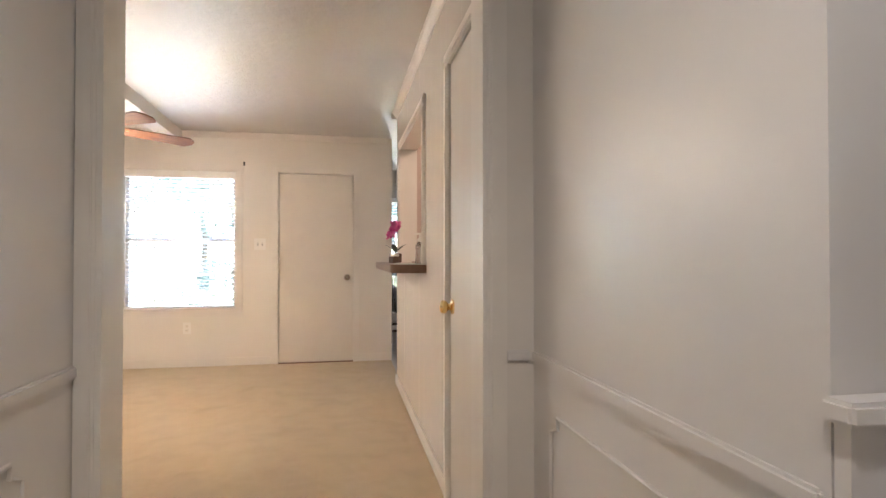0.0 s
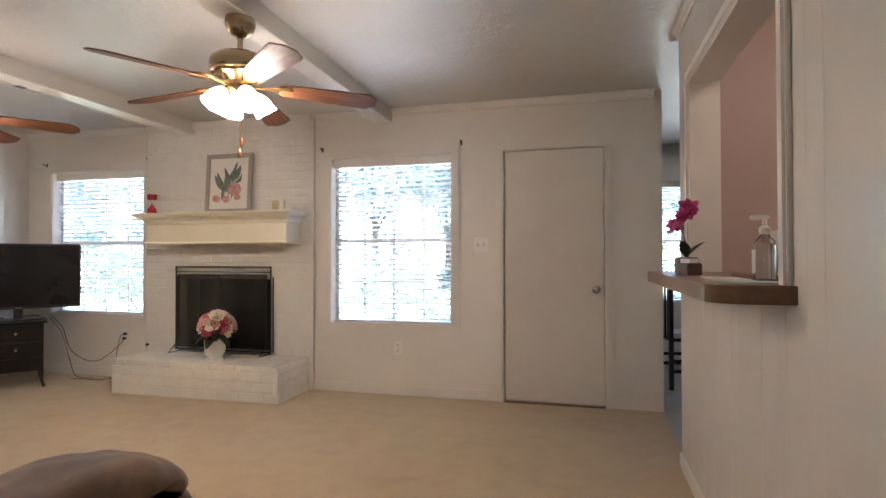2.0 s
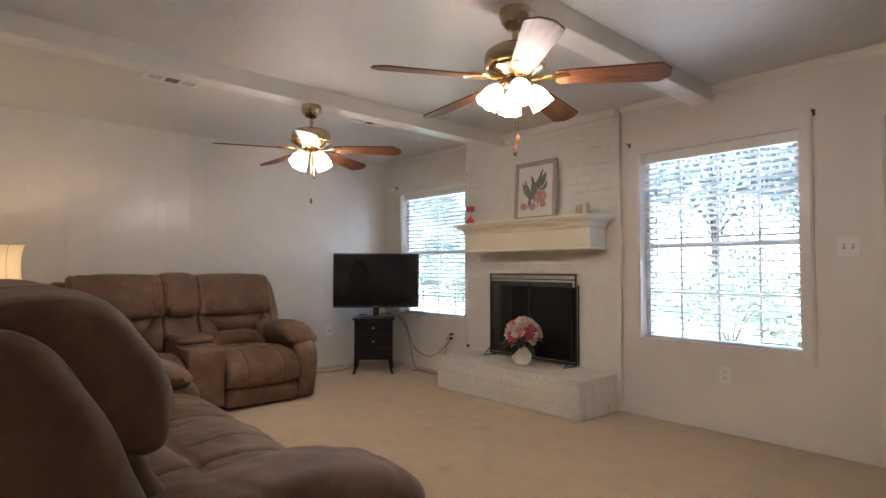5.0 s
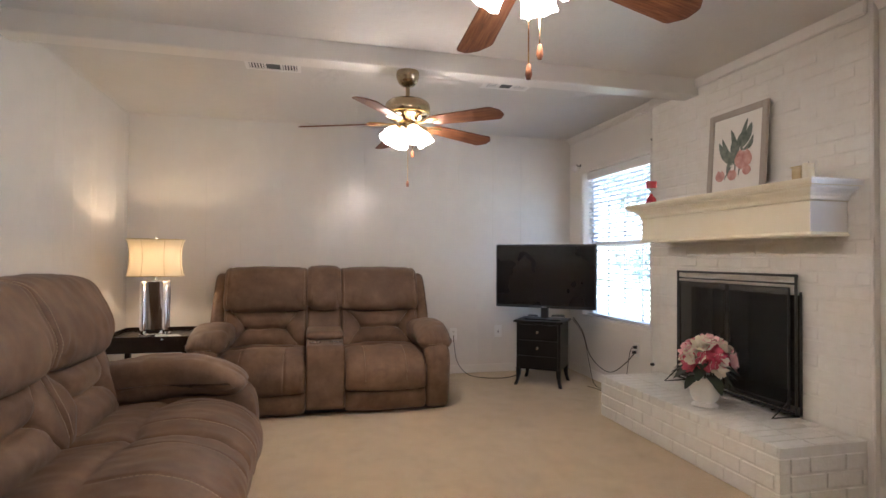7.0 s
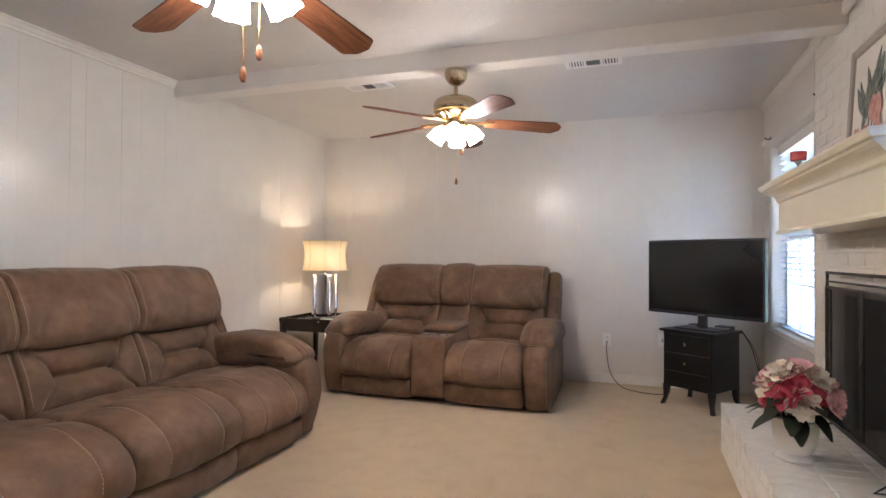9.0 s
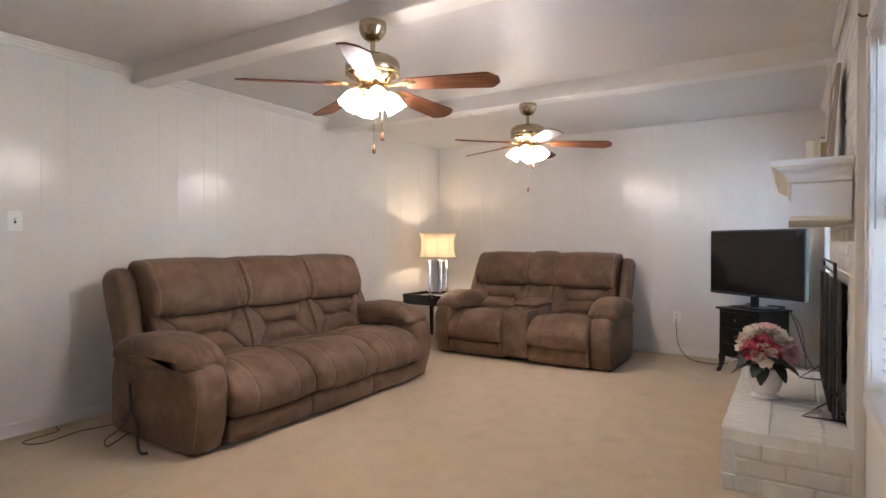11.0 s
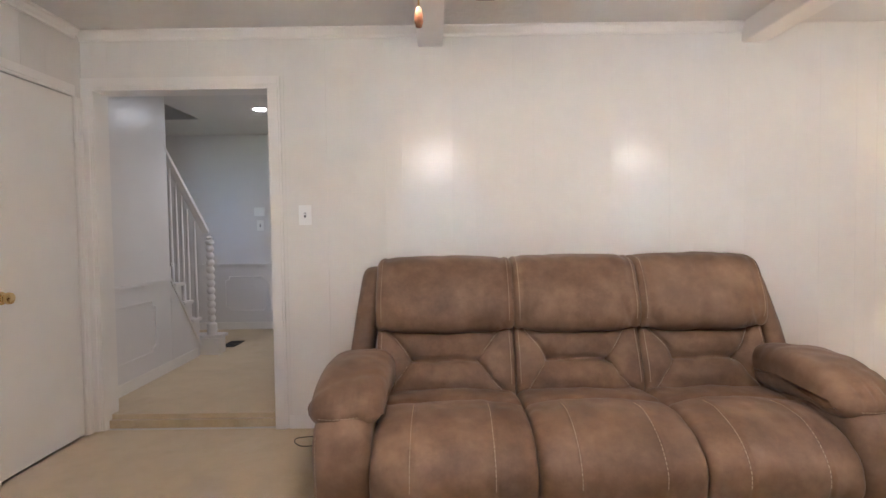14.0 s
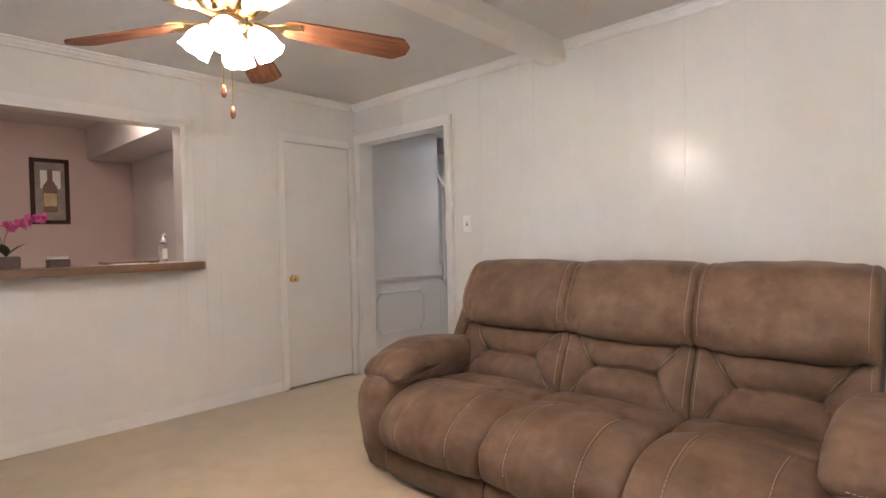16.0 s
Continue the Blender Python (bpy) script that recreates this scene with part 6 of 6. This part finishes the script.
def hall():
    zr = 0.86
    for n, b in (("east", (HX - 0.016, HX, 1.30, YS - 0.152, zr - 0.036, zr)), ("west", (1.37, 1.386, -0.54, YS - 0.152, zr - 0.036, zr)), ("front", (2.33, 3.58, -0.55, -0.528, zr - 0.036, zr)), ("south", (2.575, HX - 0.017, YS - 0.146, YS - 0.13, zr - 0.036, zr))):
        bm = bmesh.new()
        box(bm, *b)
        tagged(part("chair_rail", bm, HALLW, bevel=0.006), "white chair rail along the hall wall", "chair rail", kind="structure")
    def frame_on(axis, face, u0, u1, z0, z1, label):
        t = thing("panel_moulding", label, "moulding", kind="structure")
        c = 0.05
        loop = [(u0 + c, z0), (u1 - c, z0), (u1 - c, z0 + c * 0.6), (u1, z0 + c), (u1, z1 - c), (u1 - c, z1 - c * 0.6), (u1 - c, z1), (u0 + c, z1), (u0 + c, z1 - c * 0.6), (u0, z1 - c), (u0, z0 + c), (u0 + c, z0 + c * 0.6), (u0 + c, z0)]
        moulding(t, [(a, face, b) if axis == "x" else (face, a, b) for a, b in loop])
    frame_on("y", HX - 0.004, 1.55, 2.20, 0.30, 0.70, "white notched panel moulding below the chair rail")
    frame_on("y", 1.374, 1.30, 2.10, 0.30, 0.70, "white notched panel moulding on the hall wall")
    frame_on("x", -0.546, 2.45, 2.95, 0.30, 0.70, "white notched panel moulding on the front wall")
    outlet(2.52, -0.548, 1.30, 180, "white hall light switch", holes=False, name="light_switch", group="light switches")
    t = thing("doorbell_box", "white doorbell chime box on the hall wall", "doorbell", pose(2.52, -0.548, 1.46, 0, 0, 180))
    boxes("cover", PLASTIC, t, (-0.06, 0.06, -0.035, 0, -0.05, 0.05), bevel=0.006)
    t = thing("recessed_light", "lit recessed downlight in the hall ceiling", "downlight", pose(2.06, 0.76, 2.36))
    turned("trim_ring", [(0.055, -0.002), (0.075, -0.004), (0.085, 0.0), (0.085, 0.001)], TRIM, t, 28)
    turned("lens", [(0, -0.001), (0.056, -0.002), (0.056, 0.0)], CANGLOW, t, 28, "glowing round lens")
    can = bpy.data.lights.new("hall_downlight", "SPOT")
    can.energy, can.color, can.spot_size, can.spot_blend, can.shadow_soft_size = CAN_WATTS, (1.0, 0.87, 0.70), radians(140), 0.6, 0.05
    new("hall_downlight", can).matrix_basis = pose(2.06, 0.76, 2.345)
    t = thing("floor_register", "dark brown metal floor register by the stair", "floor register", pose(2.55, 0.30, HALL + 0.001))
    boxes("plate", MAT_D, t, (-0.07, 0.07, -0.15, 0.15, 0, 0.004))
    for k in range(12):
        boxes("louvre", IRON, t, (-0.06, 0.06, -0.135 + 0.0235 * k, -0.125 + 0.0235 * k, 0.004, 0.007))


def stairs():
    t = thing("staircase", "white staircase with carpeted treads rising from the hall", "staircase", kind="structure")
    run, rise, y0 = 0.165, 0.18, 0.61
    n = 10
    for i in range(n):
        ya, z = y0 + run * i, HALL + rise * (i + 1)
        x0 = 2.50 if i == 0 else HX + 0.002
        end = min(ya + run, 1.294) if i < 5 else ya + run
        boxes("riser", HALLW, t, (x0, 3.58, ya, end - 0.001, HALL if i < 6 else z - 0.6, z - 0.03))
        if i == 0 or ya < 1.28:
            boxes("tread", HALLW, t, (x0 - 0.022, 3.58, ya - 0.022, end - (0.024 if i < 4 else 0.0), z - 0.03, z), bevel=0.006)
        else:
            boxes("tread", CARPET, t, (HX + 0.105, 3.58, ya - 0.022, ya + run - 0.024, z - 0.03, z), bevel=0.006)
    part("stringer_trim", tube(bmesh.new(), [(HX - 0.004, 0.70, HALL + 0.01), (HX - 0.004, 1.30, 0.845)], 0.010, 6), HALLW, t)
    zb = HALL + rise
    prof = [(0.046, zb), (0.046, zb + 0.10), (0.030, zb + 0.115)]
    for k in range(11):
        za = zb + 0.12 + 0.066 * k
        prof += [(0.021, za), (0.034, za + 0.016), (0.039, za + 0.033), (0.034, za + 0.050)]
    prof += [(0.021, zb + 0.85), (0.040, zb + 0.865), (0.040, zb + 0.885), (0.024, zb + 0.90), (0.030, zb + 0.92), (0.0, zb + 0.945)]
    turned("newel_post", prof, HALLW, t, 20, "bobbin-turned white newel post", pose(2.59, 0.69, 0))
    part("handrail", extrude(bmesh.new(), [(-0.03, -0.03), (0.03, -0.03), (0.034, 0.0), (0.02, 0.03), (-0.02, 0.03), (-0.034, 0.0)], 0, 1, lambda a, b, d: (2.62 + 0.09 * d + a, 0.70 + 0.69 * d, 1.25 + 0.78 * d + b)), HALLW, t)
    for k in range(5):
        y = 0.80 + 0.098 * k
        i = int((y - y0) / run)
        zt, ztop = HALL + rise * (i + 1), 1.25 + 0.78 * (y - 0.70) / 0.69 - 0.03
        turned("baluster", [(0.017, zt), (0.017, zt + 0.14), (0.011, zt + 0.16), (0.014, zt + 0.3), (0.009, ztop - 0.05), (0.010, ztop)], HALLW, t, 10, at=pose(2.70 if k else 2.68, y, 0))


hall()
stairs()


# ---- kitchen and nook ----
def dining_chair():
    t = thing("dining_chair", "dark wooden dining chair with a pale cushion in the nook", "chair", pose(2.95, 7.75, 0.0, 0, 0, 100))
    boxes("seat", ESPRESSO, t, (-0.22, 0.22, -0.21, 0.21, 0.43, 0.455), bevel=0.005)
    boxes("cushion", GREYPL, t, (-0.20, 0.20, -0.19, 0.19, 0.456, 0.495), bevel=0.015, label="dark blue-grey seat cushion")
    for sx in (-1, 1):
        boxes("leg", ESPRESSO, t, (sx * 0.20 - 0.018, sx * 0.20 + 0.018, -0.20, -0.164, 0.0, 0.43), bevel=0.003)
        boxes("back_post", ESPRESSO, t, (sx * 0.20 - 0.018, sx * 0.20 + 0.018, 0.18, 0.215, 0.0, 1.0), bevel=0.003)
        for z in (0.15, 0.24):
            boxes("stretcher", ESPRESSO, t, (sx * 0.20 - 0.01, sx * 0.20 + 0.01, -0.164, 0.18, z, z + 0.03), bevel=0.003)
    boxes("back_rail", ESPRESSO, t, (-0.182, 0.182, 0.186, 0.208, 0.90, 0.99), bevel=0.004)
    for k in range(4):
        x = -0.12 + 0.08 * k
        boxes("back_slat", ESPRESSO, t, (x - 0.012, x + 0.012, 0.19, 0.204, 0.456, 0.90), bevel=0.002)


dining_chair()


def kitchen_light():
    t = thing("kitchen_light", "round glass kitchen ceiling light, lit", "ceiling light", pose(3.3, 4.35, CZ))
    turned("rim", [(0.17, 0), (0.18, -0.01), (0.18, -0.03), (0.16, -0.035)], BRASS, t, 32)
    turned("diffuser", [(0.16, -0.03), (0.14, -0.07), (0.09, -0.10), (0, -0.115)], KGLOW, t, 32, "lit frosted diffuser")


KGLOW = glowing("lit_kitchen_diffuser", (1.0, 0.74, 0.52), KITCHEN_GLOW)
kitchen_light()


# ---- outdoors ----
FOLIAGE = surface("garden_foliage", (0.07, 0.10, 0.08), (0.15, 0.19, 0.15), 1.5, 0.5, 40, 0.1)
SHRUB = surface("shrub_leaf", (0.13, 0.17, 0.10), (0.23, 0.28, 0.18), 3.0, 0.45, 40, 0.1)
BARK = surface("bark", (0.09, 0.07, 0.05), (0.16, 0.12, 0.09), 4.0, 0.9, 30, 0.8, 0.02, stretch=(3, 3, 0.6))


def leaves(name, blobs, count, size, mat, parent, seed):
    rnd = random.Random(seed)
    vs, fs = [], []
    for k in range(count):
        c, r = blobs[rnd.randrange(len(blobs))]
        d = Vector((rnd.gauss(0, 1), rnd.gauss(0, 1), rnd.gauss(0, 0.8))).normalized() * r * rnd.uniform(0.55, 1.05)
        p = Vector(c) + d
        a = Vector((rnd.gauss(0, 1), rnd.gauss(0, 1), rnd.gauss(0, 1))).normalized()
        b = a.orthogonal().normalized()
        l, w = size * rnd.uniform(0.7, 1.3), size * 0.4
        i = len(vs)
        vs += [p - a * l, p + b * w, p + a * l, p - b * w]
        fs.append((i, i + 1, i + 2, i + 3))
    me = bpy.data.meshes.new(name)
    me.from_pydata([tuple(v) for v in vs], [], fs)
    me.materials.append(mat)
    ob = new(name, me)
    ob.parent = parent
    ob["kind"] = "stuff"
    return ob


def tree(x, y, h, seed):
    rnd = random.Random(seed)
    t = thing("tree", "leafy green garden tree seen through the blinds", "tree", pose(x, y, -0.2), group="garden trees")
    top = (rnd.uniform(-0.3, 0.3), rnd.uniform(-0.3, 0.3), h * 0.55)
    bm = bmesh.new()
    pts = spline([(0, 0, 0), (0.08, 0.05, h * 0.2), (-0.05, 0.1, h * 0.4), top], 12)
    for i, (p, q) in enumerate(zip(pts, pts[1:])):
        tube(bm, [p, q], 0.17 - 0.011 * i, 8)
    blobs = []
    for k in range(9):
        a = 0.7 * k + rnd.uniform(-0.3, 0.3)
        e = Vector((math.cos(a) * h * rnd.uniform(0.15, 0.34), math.sin(a) * h * rnd.uniform(0.15, 0.34), h * rnd.uniform(0.42, 0.98)))
        s = Vector((0, 0, h * rnd.uniform(0.25, 0.5)))
        tube(bm, spline([s, s.lerp(e, 0.5) + Vector((0, 0, 0.15)), e], 6), 0.045, 6)
        blobs.append((e, h * rnd.uniform(0.12, 0.2)))
    part("trunk", bm, BARK, t)
    leaves("crown", blobs, 4200, 0.11, FOLIAGE, t, seed + 1)


def shrub(x, y, r, seed):
    rnd = random.Random(seed)
    t = thing("shrub", "bright green garden shrub outside the window", "shrub", pose(x, y, -0.2), group="garden shrubs")
    bm = bmesh.new()
    blobs = []
    for k in range(8):
        a = 0.785 * k
        e = Vector((math.cos(a) * r * 0.55, math.sin(a) * r * 0.55, r * rnd.uniform(0.6, 1.5)))
        tube(bm, spline([(0, 0, 0), e * 0.5 + Vector((0, 0, 0.1)), e], 6), 0.014, 5)
        blobs.append((e, r * rnd.uniform(0.3, 0.5)))
    part("branches", bm, BARK, t)
    leaves("leaves", blobs, 1500, 0.055, SHRUB, t, seed + 1)


def woodland():
    """Dense trees beyond the lawn, past counting."""
    rnd = random.Random(77)
    blobs = [((rnd.uniform(-22, 11), rnd.uniform(16.5, 23), rnd.uniform(0.4, 7.5)), rnd.uniform(0.7, 1.5)) for k in range(150)]
    ob = leaves("woodland", blobs, 80000, 0.085, FOLIAGE, None, 78)
    tagged(ob, "shaded green trees and bushes along the garden's edge", "trees", kind="stuff")


def outdoors():
    woodland()
    bm = bmesh.new()
    bmesh.ops.create_grid(bm, x_segments=1, y_segments=1, size=400)
    for v in bm.verts:
        v.co.z = -0.2
    g = surface("sunlit_lawn", (0.18, 0.22, 0.11), (0.28, 0.31, 0.18), 0.6, 0.9, 30, 0.5, 0.02)
    tagged(part("ground", bm, g), "sunlit garden lawn around the house", "lawn", kind="structure")
    # guessed slab, kept pale and against the wall to bounce sun indoors
    bm = bmesh.new()
    box(bm, -4.5, 5.5, YN + 0.16, YN + 6.0, -0.19, -0.12)
    c = surface("pale_concrete", (0.68, 0.66, 0.62), (0.78, 0.76, 0.72), 2, 0.9, 50, 0.3)
    tagged(part("patio", bm, c), "pale sunlit concrete patio, bouncing light indoors", "patio", kind="structure")
    roof = surface("roof_shingle", (0.10, 0.09, 0.08), (0.16, 0.14, 0.13), 3, 0.9, 40, 0.4)
    bm = bmesh.new()
    box(bm, XW - 0.8, KX + 0.8, -1.3, YN + 0.3, 4.55, 4.7)
    box(bm, 2.0, KX + 0.8, YN + 0.3, NOOK_N + 0.4, 4.55, 4.7)
    tagged(part("roof", bm, roof), "roof over the house", "roof", kind="structure")
    for k, (x, y, h) in enumerate(((-9.5, 19.5, 7), (-5.2, 20.5, 8), (-1.2, 19.0, 7.5), (2.6, 21.0, 8), (6.5, 20.0, 7), (-3.4, 24, 9), (0.8, 25, 9))):
        tree(x, y, h, 10 + k)
    for k, (x, y, r) in enumerate(((-3.6, 9.6, 0.8), (-5.0, 11.0, 1.0), (-1.6, 12.4, 0.9), (0.15, 9.9, 0.55), (-2.6, 10.6, 0.7), (1.8, 13.0, 0.8), (-7.0, 12.0, 1.1))):
        shrub(x, y, r, 40 + k)


outdoors()
